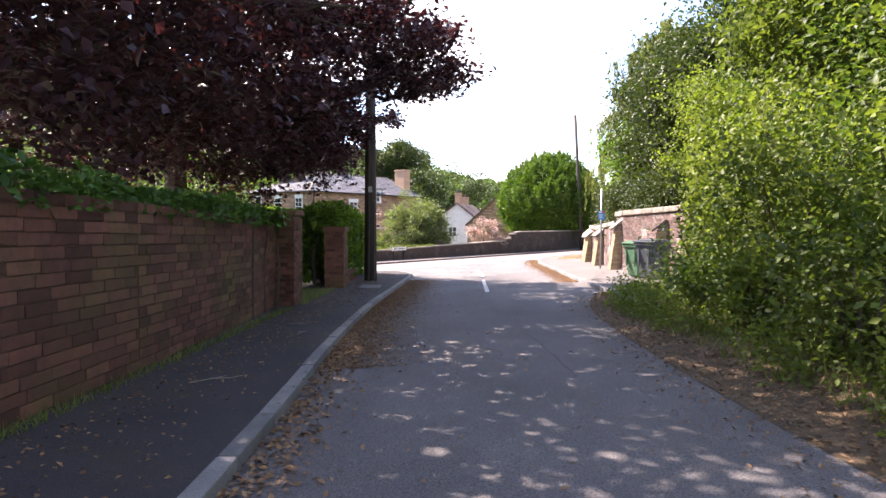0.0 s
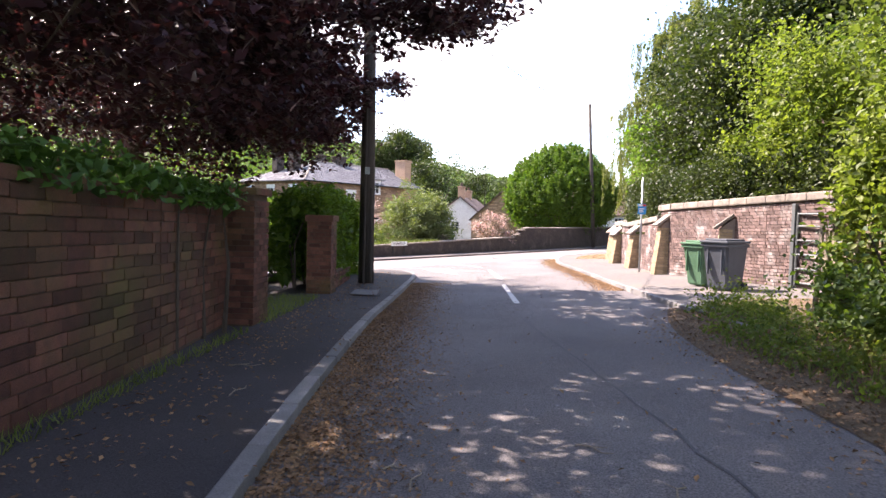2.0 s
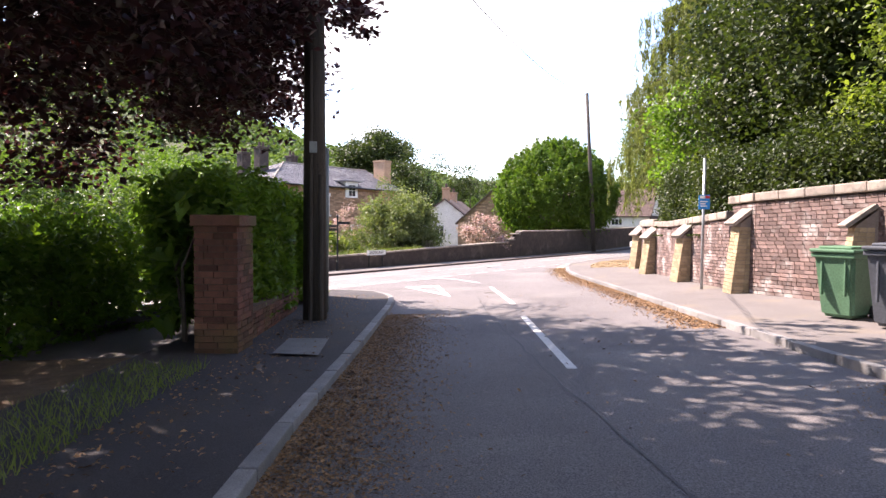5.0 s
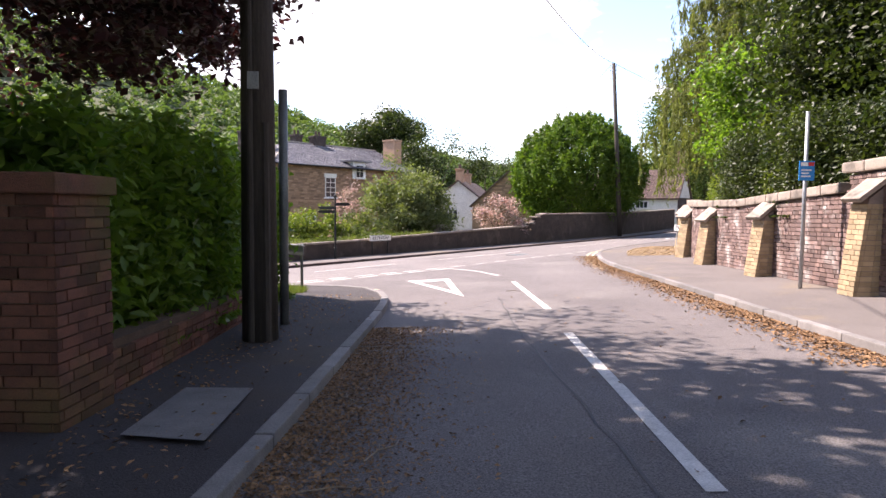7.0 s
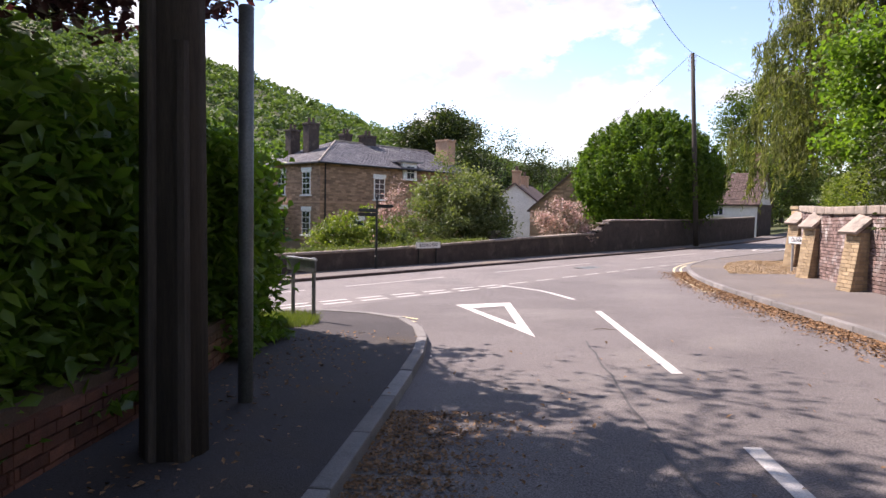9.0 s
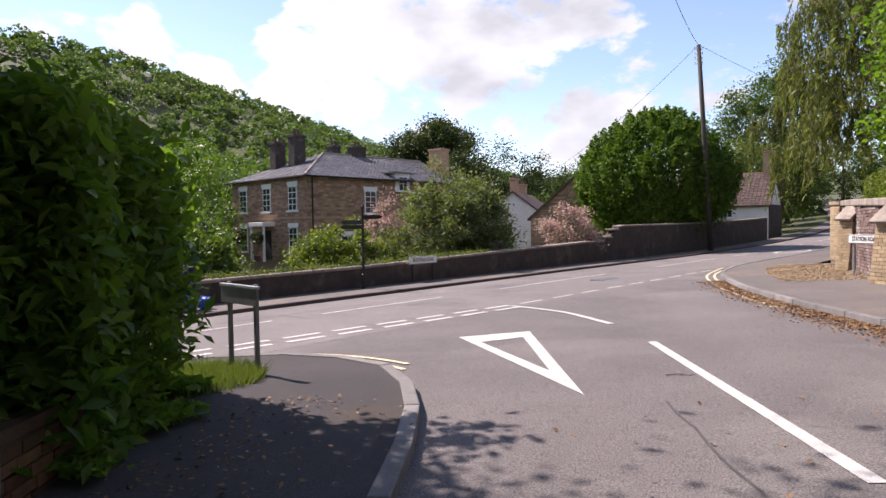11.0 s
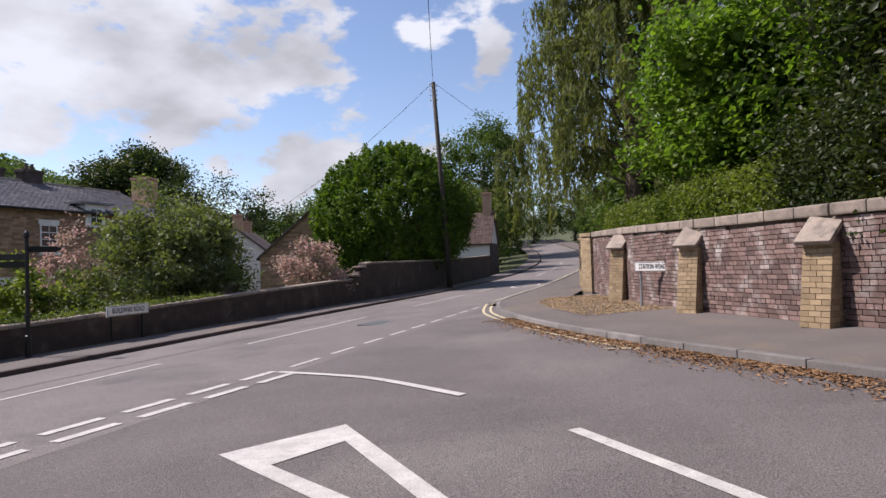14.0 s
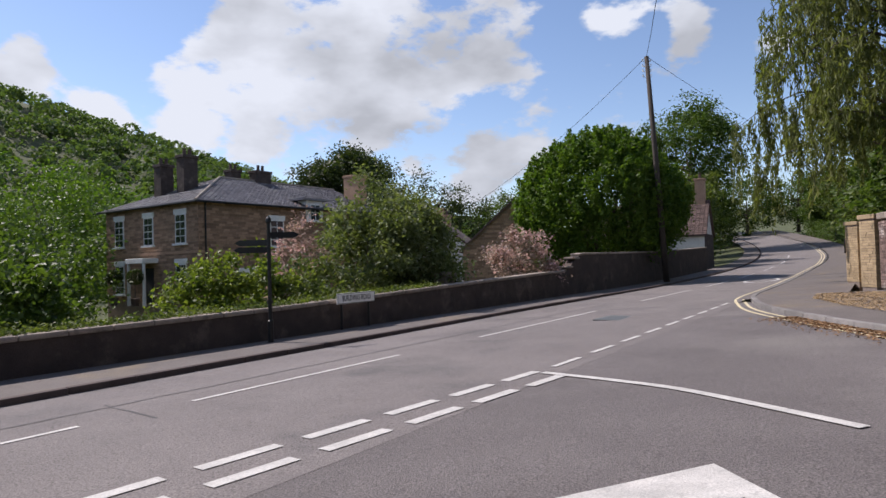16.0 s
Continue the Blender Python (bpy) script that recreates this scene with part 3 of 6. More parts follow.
def kerb_run(line, name, h=0.10, w=0.125, inward=1.0, length=0.91, material=None):
    """Kerb stones end to end along a line; the pavement lies on the inward side (1: left)."""
    base = tagged(new(name), "row of pale concrete kerb stones beside the carriageway", "kerb", "", "structure")
    P = resample(line, 0.3)
    d, pts = 0.0, [Vector(P[0])]
    cum = [0.0]
    for a, b in zip(P, P[1:]):
        cum.append(cum[-1] + (Vector(b) - Vector(a)).length)
    P = np.array(P)
    cum = np.array(cum)
    def at(s):
        return np.array([np.interp(s, cum, P[:, 0]), np.interp(s, cum, P[:, 1])])
    s = 0.0
    shared = None
    count = 0
    rest = []
    while s + length < cum[-1]:
        a, b = at(s), at(s + length)
        c = (a + b) / 2
        ang = math.atan2(b[1] - a[1], b[0] - a[0])
        n = np.array([-math.sin(ang), math.cos(ang)]) * inward
        c = c + n * w / 2
        slope = math.degrees(math.atan2(gz(*b) - gz(*a), length))
        L = float(np.linalg.norm(b - a))
        m = pose(c[0], c[1], gz(c[0], c[1]) + rng.uniform(-0.006, 0.006), 0, -slope, math.degrees(ang)) @ pose(0, 0, 0, 0, 0, rng.uniform(-0.3, 0.3))
        if c[1] < 46 and c[0] > -12:
            if shared is None:
                shared = bpy.data.meshes.new("kerb_stone")
                bm = box(bmesh.new(), -length / 2 + 0.006, -w / 2, -0.25, length / 2 - 0.006, w / 2, h, None, 0.014)
                bm.to_mesh(shared)
                bm.free()
                shared.materials.append(material or M_KERB)
            o = ob_of("kerb_stone", shared, base)
            o.matrix_basis = m
        else:
            rest.append((c[0], c[1], gz(c[0], c[1]) - 0.08, length / 2 - 0.006, w / 2, h + 0.08 - 0.0, ang))
        s += length
    if rest:
        tagged(ob_of("kerb_stone_run", boxes_mesh("kerb_stone_run", rest, material or M_KERB, 0), base), kind="stuff")
    return base


kerb_run(KL, "kerb_1", inward=1.0)
kerb_run(KR, "kerb_2", inward=-1.0)
# far kerb: its shade is put into the stone colour
kerb_run(FK, "kerb_3", inward=1.0, h=0.09, material=M_SHADEKERB)

PL_K = [p for p in offset_line(KL, 0.10)]


def build_pavements():
    # beside the brick wall
    lk = [p for p in PL_K if p[1] < 24.6 and p[0] > -1.75]
    # the colour of this footway carries tree shade
    sheet("pavement_1", lk, [(-3.7 - 0.12 * max(0, p[1] - 20), p[1]) for p in lk], lambda x, y, k: gz(x, y) + 0.085 + 0.09 * k, M_PAVE_SHADE, label="asphalt footway with tree shade in its colour, and leaf litter")
    ck = [p for p in PL_K if not (p[1] < 24.6 and p[0] > -1.75) and p[0] > -6.2]
    start = lk[-1]
    ck = [start] + ck
    back = [(-4.252 - 0.35 * i / (len(ck) - 1) * 8, 24.6 - 0.35 * max(0, i - 4)) for i in range(len(ck))]
    # same shade-darkened asphalt carried on round the corner
    sheet("pavement_2", ck, back, lambda x, y, k: gz(x, y) + 0.085 + 0.05 * k, M_PAVE_SHADE, label="worn asphalt footway round the junction corner")
    rk = offset_line(KR, -0.10)
    S = [p for p in rk if p[1] > 11.5 and p[1] < 41]
    def wl(p):
        best = min(resample(WALL_R, 0.2), key=lambda q: (q[0] - p[0]) ** 2 + (q[1] - p[1]) ** 2)
        return (best[0] + 0.1, best[1])
    sheet("pavement_3", S, [wl(p) if p[1] > 17 else (7.8, p[1] + 0.4) for p in S], lambda x, y, k: gz(x, y) + 0.085 + 0.05 * k, M_PAVE_SUN, label="asphalt footway strewn with dry leaves")
    S = [ms(s, -7.25) for s in np.arange(9, 112, 2.0)]
    sheet("pavement_4", S, [ms(s, -9.7) for s in np.arange(9, 112, 2.0)], lambda x, y, k: gz(x, y) + 0.08, M_PAVE_SUN, label="asphalt footway along the main road")
    S = list(np.arange(-46, 110, 2.0))
    sheet("pavement_5", [ms(s, far_kerb(s) + 0.1) for s in S], [ms(s, 0.1) for s in S], lambda x, y, k: gz(x, y) + 0.075 + 0.04 * k, M_PAVE_SUN, label="narrow asphalt footway below the garden wall")


WALL_R = [(7.75, 15.3), (7.0, 18.0), (6.15, 21.6), (6.25, 23.4), (6.4, 25.5), (6.75, 28.8), (7.4, 32.0), (8.95, 36.2), (10.8, 40.3), ms(15.5, -9.6)]
build_pavements()


def strip(name, line, w, material, label, z=0.006, ends=True):
    """A painted line on the carriageway."""
    line = resample(line, 0.5)
    a, b = offset_line(line, w / 2), offset_line(line, -w / 2)
    o = sheet(name, a, b, lambda x, y, k: gz(x, y) + z, material, "structure", label, 1)
    return o


def build_markings():
    strip("centre_line", [(1.11, 15.7), (1.27, 20.2)], 0.11, M_PAINT, "worn white centre line")
    strip("centre_line", [(1.38, 22.25), (1.36, 26.85)], 0.11, M_PAINT, "worn white centre line")
    # give-way triangle
    T = [Vector((-1.12, 27.79)), Vector((-0.09, 28.11)), Vector((0.15, 24.27))]
    I = [Vector((-0.79, 27.28)), Vector((-0.21, 27.58)), Vector((-0.05, 25.3))]
    v = [(p.x, p.y, gz(p.x, p.y) + 0.006) for p in T + I]
    tagged(new("give_way_triangle", mesh_of("give_way_triangle", v, [(0, 3, 4, 1), (1, 4, 5, 2), (2, 5, 3, 0)], M_PAINT)), "white painted give-way triangle on asphalt", "", "", "structure")
    # double broken give-way line
    for k in range(8):
        a = -2.25 - 0.87 * k
        for shift, drop in ((0.0, 0.0), (-0.2, -0.40)):
            o = -7.03 - 0.115 * (a + 2.3) + drop
            strip("give_way_dash", [ms(a + shift, o), ms(a + shift - 0.64, o + 0.06)], 0.13, M_PAINT, "short white give-way dash", 0.009)
    for k in range(9):
        a = -1.87 + 1.24 * k
        strip("edge_dash", [ms(a, -7.08), ms(a + 0.78, -7.1)], 0.08, M_PAINT, "short white edge dash", 0.009)
    A = smooth_line([ms(-2.3, -7.15), (0.3, 30.9), (0.72, 30.1), (1.17, 28.55)], 6)
    strip("give_way_line", A, 0.11, M_PAINT, "curved solid white line in the side road mouth", 0.011)
    # main centre line
    for s0, s1 in ((-9.6, -6.0), (-4.8, -1.2), (1.2, 7.1), (11, 17.5), (20, 25), (28, 33), (37, 42), (45, 50), (55, 60)):
        strip("centre_line", [ms(s0, -4.15), ms(s1, -4.15)], 0.08, M_PAINT, "thin white centre line", 0.008)
    # speed roundel up the road
    cx, cy = 24.0, -5.8
    ring = [ms(cx + 2.0 * math.cos(a), cy + 0.75 * math.sin(a)) for a in np.linspace(0, math.tau, 33)]
    inner = [ms(cx + 1.75 * math.cos(a), cy + 0.60 * math.sin(a)) for a in np.linspace(0, math.tau, 33)]
    sheet("speed_roundel", ring, inner, lambda x, y, k: gz(x, y) + 0.012, M_PAINT, "structure", "long white painted ring on the road", 1)
    for d in (0.16, 0.36):
        k = [p for p in offset_line(KR, d) if p[1] > 29.6 and p[1] < 100]
        strip("yellow_line", k, 0.07, M_YELLOW, "faded yellow no-waiting line beside the kerb", 0.011)
        k = [p for p in offset_line(KL, -d) if p[1] > 24 and p[0] < -1.55 and p[0] > -7]
        strip("yellow_line", k, 0.07, M_YELLOW, "faded yellow no-waiting line beside the kerb", 0.011)
    strip("yellow_line", [(3.95, 30.1), (4.25, 29.75)], 0.07, M_YELLOW, "end bar of a yellow line", 0.013)


build_markings()


def seam(line, w=0.022):
    pts = [(x + rng.uniform(-0.025, 0.025), y) for x, y in resample(line, 0.35)]
    a, b = offset_line(pts, w / 2), offset_line(pts, -w / 2)
    sheet("road_seam", a, b, lambda x, y, k: gz(x, y) + 0.006, M_TAR, "structure", "dark bitumen seam along the carriageway", 1)


seam([(1.35, 6.0), (1.15, 10.0), (0.85, 15.0), (0.7, 20.0), (0.75, 24.0)])
seam([ms(-12, -3.4), ms(-2, -3.45), ms(10, -3.4)], 0.03)
seam([ms(-5.3, -3.2), ms(-5.5, -4.6)], 0.03)

# ---- walls ----
GL = lambda x, y: gz(-2.6, y) + 0.17
LW = [(-2.85, -9.0), (-2.87, 6.0), (-3.0, 9.6), (-3.2, 12.0)]


def build_left_wall():
    h = 1.6
    w = wall_core("wall_west", [(x + 0.016, y) for x, y in LW], 0.33, lambda x, y: GL(x, y) - 0.4, lambda x, y: GL(x, y) + h, M_MORTAR, "old red brick garden wall, mossy and worn", step=1)
    return w, bricks_along(LW, GL, h, 0.36, 0.1, 0.012, 0.06)


wall_w, left_bricks = build_left_wall()


def pier(name, label, x0, y0, x1, y1, zb, h, mat_one, mat_run, mort, cap_h=0.12, singles=True, group=""):
    """A square brick pier with a capping course."""
    t = thing(name, label, "pier", group)
    part("core", boxed(x0 + 0.02, y0 + 0.02, zb - 0.3, x1 - 0.02, y1 - 0.02, zb + h), mort, t)
    br = []
    zf = lambda x, y: zb
    for a, b in (((x0, y0), (x1, y0)), ((x1, y0), (x1, y1)), ((x1, y1), (x0, y1)), ((x0, y1), (x0, y0))):
        d = (Vector(b) - Vector(a)).normalized()
        n = Vector((-d.y, d.x)) * 0.03
        br += bricks_along([(a[0] + n.x, a[1] + n.y), (b[0] + n.x, b[1] + n.y)], zf, h, 0.225, 0.075, 0.01, 0.06)
    lay_bricks(t, br, mat_one, mat_run, (lambda x, y: True) if singles else None, 290)
    e = 0.035
    part("capping", boxed(x0 - e, y0 - e, zb + h, x1 + e, y1 + e, zb + h + cap_h, 0.012), mat_run, t)
    return t


p1 = pier("gate_pier", "tall dark red brick gate pier ending the garden wall", -3.32, 11.95, -2.81, 12.62, gz(-2.6, 12) + 0.15, 1.72, M_BRICK, M_BRICK_J, M_MORTAR, 0.10, group="brick gate piers")
p2 = pier("gate_pier", "square red brick gate pier beside a laurel hedge", -3.12, 16.5, -2.62, 17.15, gz(-2.6, 16.8) + 0.12, 1.50, M_BRICK, M_BRICK_J, M_MORTAR, 0.13, group="brick gate piers")

HEDGE_E = [(-3.75, 21.9), (-3.95, 23.3), (-4.9, 24.3), (-7.0, 24.5)]
HEDGE_L = [(-3.5, 16.9), (-3.5, 19.0), (-3.6, 21.0), (-3.8, 22.2)]
LOWW = [(-2.76, 17.12), (-2.82, 19.0), (-2.92, 21.0), (-3.15, 22.4), (-3.7, 23.5), (-4.6, 24.1)]
low_wall = wall_core("wall_low", [(p[0] - 0.02, p[1]) for p in LOWW], 0.22, lambda x, y: gz(x, y) - 0.2, lambda x, y: gz(x, y) + 0.12 + 0.42, M_MORTAR, "low red brick wall under a laurel hedge", step=0.4)


# the buttressed wall
ZR = lambda x, y: gz(x, y) + 0.13
def wall_top(x, y):
    s = y
    hi = 1.85 if y < 22.7 else float(np.interp(y, [22.7, 27, 31.5, 36, 40], [1.55, 1.43, 1.52, 1.68, 1.8]))
    return ZR(x, y) + hi


RW = WALL_R[:-1]
RW_L = RW[::-1]
wall_e = wall_core("wall_east", [(p[0] + 0.03, p[1]) for p in RW], -0.32, lambda x, y: ZR(x, y) - 0.4, wall_top, M_PALEMORTAR, "weathered purple-red brick retaining wall with white bloom", step=0.3)


def coping(parent, line, topf, w, h, over, material, length=0.6, label=""):
    pts = resample(line, length)
    for a, b in zip(pts, pts[1:]):
        a, b = Vector(a), Vector(b)
        d = b - a
        c = (a + b) / 2
        o = part("coping_stone", boxed(-d.length / 2 + 0.004, -w / 2, 0, d.length / 2 - 0.004, w / 2, h, 0.03), material, parent, label)
        za, zb = topf(*a), topf(*b)
        if abs(za - zb) > 0.3:
            za = zb = topf(c.x, c.y)
        o.matrix_basis = pose(c.x, c.y, (za + zb) / 2, 0, -math.degrees(math.atan2(zb - za, d.length)), math.degrees(math.atan2(d.y, d.x)))


coping(wall_e, offset_line(RW, -0.14), wall_top, 0.46, 0.17, 0.05, M_COPING)


def buttress(x, y, ang, h=1.45, w=0.40, d0=0.44, group="brick buttresses"):
    """A buff brick buttress with a sloping stone cap; its front faces local -y."""
    t = thing("buttress", "buff brick buttress with a sloping stone cap against the wall", "buttress", group, pose(x, y, ZR(x, y) - 0.02, 0, 0, ang))
    bm = bmesh.new()
    dt = d0 * 0.62
    prof = [(-d0 + 0.01, -0.25), (-dt + 0.01, h), (0.1, h + 0.30), (0.1, -0.25)]
    L = [bm.verts.new((-w / 2 + 0.01, p[0], p[1])) for p in prof]
    R = [bm.verts.new((w / 2 - 0.01, p[0], p[1])) for p in prof]
    for k in range(4):
        bm.faces.new((L[k], L[(k + 1) % 4], R[(k + 1) % 4], R[k]))
    bm.faces.new(L[::-1])
    bm.faces.new(R)
    bmesh.ops.recalc_face_normals(bm, faces=bm.faces)
    part("core", bm, M_PALEMORTAR, t)
    rows = int(h / 0.076)
    shared = {}
    for r in range(rows):
        z = (r + 0.5) * 0.076
        yf = -d0 + (d0 - dt) * z / h
        # front
        cuts = [-w / 2, 0.0, w / 2] if r % 2 else [-w / 2, -w / 2 + 0.12, w / 2 - 0.12, w / 2]
        for a, b in zip(cuts, cuts[1:]):
            o = ob_of("brick", brick_me(round(b - a - 0.008, 3), shared), t)
            o.matrix_basis = pose((a + b) / 2, yf + 0.03 + rng.uniform(-0.002, 0.002), z)
        for sx in (-1, 1):
            n = max(2, round(-yf / 0.21))
            for k in range(n):
                a = yf + 0.06 + (-yf - 0.06) * k / n
                b = yf + 0.06 + (-yf - 0.06) * (k + 1) / n
                o = ob_of("brick", brick_me(round(b - a - 0.008, 2), shared), t)
                o.matrix_basis = pose(sx * (w / 2 - 0.03), (a + b) / 2, z, 0, 0, 90)
    # the cap
    bm = bmesh.new()
    box(bm, -w / 2 - 0.04, -0.5, 0, w / 2 + 0.04, 0, 0.07, None, 0.012)
    sl = math.degrees(math.atan2(0.30, dt + 0.1))
    ln = math.hypot(0.30, dt + 0.1) + 0.08
    bmesh.ops.scale(bm, vec=(1, ln / 0.5, 1), verts=bm.verts)
    o = part("cap", bm, M_COPING, t, "weathered sloping stone cap")
    o.matrix_basis = pose(0, 0.04, h + 0.30, sl)
    return t


BRICK_CACHE = {}


def brick_me(length, shared):
    if length not in BRICK_CACHE:
        BRICK_CACHE[length] = boxes_mesh("brick", [(0, 0, 0, length / 2, 0.03, 0.0335, 0)], M_BUFF, 0)
    return BRICK_CACHE[length]


buttress(6.75, 19.2, -110, 1.32)
buttress(6.2, 22.0, -92, 1.44)
buttress(6.4, 25.4, -84, 1.2)
buttress(6.76, 28.9, -80, 1.15)
buttress(7.45, 32.1, -74, 1.25)
buttress(9.0, 36.4, -68, 1.36)

# the far garden wall
def far_top(x, y):
    s, o = sw(x, y)
    base = gz(x, y) + 0.1
    t = min(1, max(0, (s - 14.4) / 2.0))
    h = float(np.interp(s, [-10, 0, 13], [0.50, 0.60, 0.92])) + 0.72 * t * t * (3 - 2 * t)
    return base + h


FARW = [ms(s, 0.0) for s in list(np.arange(-7.0, 13, 1.0)) + list(np.arange(13, 18, 0.25)) + list(np.arange(18, 40.5, 1.0))]
# road face stands in shade, which its dark colour deepens
wall_n = wall_core("wall_north", FARW, 0.36, lambda x, y: gz(x, y) - 0.6, far_top, M_STONEWALL, "garden wall with shade darkened into its colour, rounded coping", step=0.25)

coping(wall_n, [ms(s, 0.18) for s in np.arange(-7.0, 40, 0.7)], far_top, 0.44, 0.09, 0.04, M_COPING, 0.7)
# ---- bushes and trees beside the lane ----
def hedge(name, label, line, width, h0, h1, material, leaves, size, zf=gz, rough=0.15, group="", aspect=0.55, stems=0, category="hedge"):
    """A hedge: foliage, and the woody stems inside it."""
    t = thing(name, label, category, group)
    ob_of("foliage", leaf_mesh("foliage", hedge_points(leaves, line, width, h0, h1, zf, rough), size, material, aspect), t)
    ob_of("inner_foliage", leaf_mesh("inner_foliage", hedge_points(leaves // 8, line, width * 0.6, h0, h0 + (h1 - h0) * 0.82, zf, 0.05), size * 2.4, material, aspect), t)
    bm = bmesh.new()
    P = resample(line, 0.45)
    for (x, y) in P:
        a = rng.uniform(-0.25, 0.25, 4) * width
        z = zf(x, y)
        tube(bm, [(x + a[0] * 0.5, y + a[1] * 0.5, z - 0.1), (x + a[0], y + a[1], z + h1 * 0.45), (x + a[2], y + a[3], z + h1 * 0.85)], [0.035, 0.022, 0.006], 5)
    part("undergrowth", bm, M_BARK, t)
    return t


def beech():
    t = thing("copper_beech", "spreading dark copper beech overhanging the lane", "tree", "", pose(-8.0, 10.0, 0))
    bm = bmesh.new()
    tube(bm, [(0, 0, -0.6), (0.05, 0, 1.2), (0, 0.1, 4), (0.3, 0.2, 9)], [0.62, 0.48, 0.4, 0.12], 12)
    ends = [(6.5, 1.5, 5.2), (5.5, -3.5, 5.5), (4.5, 6.5, 5.3), (1.5, 10, 5.2), (3.0, -8, 6), (-4, 3, 7), (-3, -5, 7), (7.5, 3.6, 5.4), (5.2, 3.5, 3.6), (5.3, -1.0, 3.3), (4.0, 9.5, 4.4), (3.0, 11.8, 4.5), (2.8, 14.6, 4.5)]
    for e in ends:
        h0 = 1.8 + 0.35 * e[2]
        mid = (e[0] * 0.5, e[1] * 0.5, (h0 + e[2]) / 2 + 0.7)
        tube(bm, [(0, 0, h0), mid, e], [0.2, 0.11, 0.02], 7)
        for k in range(6):
            f = rng.uniform(0.4, 0.9)
            p = [mid[i] + (e[i] - mid[i]) * f for i in range(3)]
            q = [p[0] + rng.uniform(-1.6, 1.6), p[1] + rng.uniform(-1.6, 1.6), p[2] + rng.uniform(-0.7, 0.7)]
            tube(bm, [p, q], [0.035, 0.006], 5)
    part("trunk", bm, M_BARK, t)
    P = [crown_points(46000, 300, (1.2, 1.0, 6.6), (5.6, 11.0, 4.5), 0.09, 0.45, 0.35)]
    P.append(crown_points(2600, 40, (2.2, 13.4, 4.2), (1.6, 1.6, 1.3), 0.18, 0.2, 0.5))
    P.append(crown_points(2200, 30, (5.2, 8.6, 4.6), (1.5, 2.4, 0.7), 0.2, 0.2, 0.4))
    P.append(crown_points(4200, 44, (6.6, 3.4, 5.0), (2.4, 2.4, 0.9), 0.22, 0.3, 0.6))
    P.append(crown_points(8000, 60, (4.6, -3.0, 3.6), (1.5, 6.5, 1.6), 0.18, 0.3, 0.6))
    P.append(crown_points(5000, 40, (4.8, 4.5, 3.4), (1.1, 3.0, 1.2), 0.2, 0.3, 0.6))
    P.append(crown_points(5000, 40, (4.3, 10.5, 4.3), (1.3, 2.2, 1.3), 0.22, 0.3, 0.6))
    P.append(crown_points(1700, 22, (7.0, 3.2, 4.4), (1.2, 1.5, 0.5), 0.25, 0.3, 0.6))
    # unseen upper foliage in large leaves, added to block sun over the lane
    U2 = np.concatenate([crown_points(22000, 210, (1.6, 0.5, 8.4), (6.0, 11.0, 2.6), 0.16, 0.2, 0.5),
                         crown_points(3600, 60, (4.4, 8.0, 7.4), (3.0, 5.0, 1.7), 0.16, 0.2, 0.5)])
    ob_of("upper_shade_crown", leaf_mesh("upper_shade_crown", U2, 0.24, L_BEECH, 0.62, up=0.9), t)
    P.append(crown_points(13000, 100, (3.0, 7.5, 4.1), (2.9, 5.2, 1.9), 0.16, 0.2, 0.6))
    P.append(crown_points(9000, 80, (3.0, 11.6, 4.4), (2.2, 2.4, 1.4), 0.18, 0.2, 0.6))
    P.append(crown_points(4500, 40, (2.7, 14.4, 4.4), (1.4, 1.5, 0.9), 0.22, 0.2, 0.6))
    P.append(crown_points(16000, 110, (1.0, 0.0, 3.2), (4.2, 9.5, 1.7), 0.14, 0.2, 0.45))
    P = np.concatenate(P)
    # sprays keep clear of the wall face and the footway's headroom
    keep = (P[:, 2] > 2.1) | (P[:, 0] < 4.9)
    keep &= P[:, 2] > 1.5
    ob_of("crown", leaf_mesh("crown", P[keep], 0.14, L_BEECH, 0.62, up=0.7, droop=0.3), t)
    return t


beech()
hedge("laurel_hedge", "dense glossy laurel hedge over a low brick wall", [(p[0], max(p[1], 17.3)) for p in HEDGE_L], 1.3, 0.45, 2.5, L_LAUREL, 20000, 0.15, rough=0.12, aspect=0.42)
hedge("laurel_hedge", "bulging laurel hedge end at the junction corner", HEDGE_E, 2.1, 0.35, 2.62, L_LAUREL, 30000, 0.15, rough=0.13, aspect=0.42)
def bush(label, x, y, r, h, material, leaves, size=0.095, name="hedgerow_bush"):
    """A loose bush: several leaning stems, each with its own cloud of leaves."""
    t = thing(name, label, "bush", "hedgerow bushes", pose(x, y, gz(x, y) + 0.1))
    bm = bmesh.new()
    P = []
    for k in range(9):
        a = k * 2.4 + rng.uniform(0, 0.5)
        q = rng.uniform(0.25, 0.8)
        top = np.array([math.cos(a) * r * q, math.sin(a) * r * q, h * rng.uniform(0.55, 0.92)])
        tube(bm, [(0.15 * math.cos(a), 0.15 * math.sin(a), -0.2), tuple(top * np.array([0.55, 0.55, 0.5])), tuple(top)], [0.03, 0.02, 0.006], 5)
        for j in range(7):
            f = rng.uniform(0.15, 1.05)
            c = top * np.array([0.3 + 0.8 * f, 0.3 + 0.8 * f, f]) + rng.normal(size=3) * np.array([0.25, 0.25, 0.2]) * r
            m = leaves // 63
            P.append(c + rng.normal(size=(m, 3)) * rng.uniform(0.13, 0.28) * np.array([r, r, r * 0.8]))
    part("branch_tangle", bm, M_BARK, t)
    P = np.concatenate(P)
    P = P[P[:, 2] > 0.03]
    ob_of("foliage", leaf_mesh("foliage", P, size, material, 0.6), t)


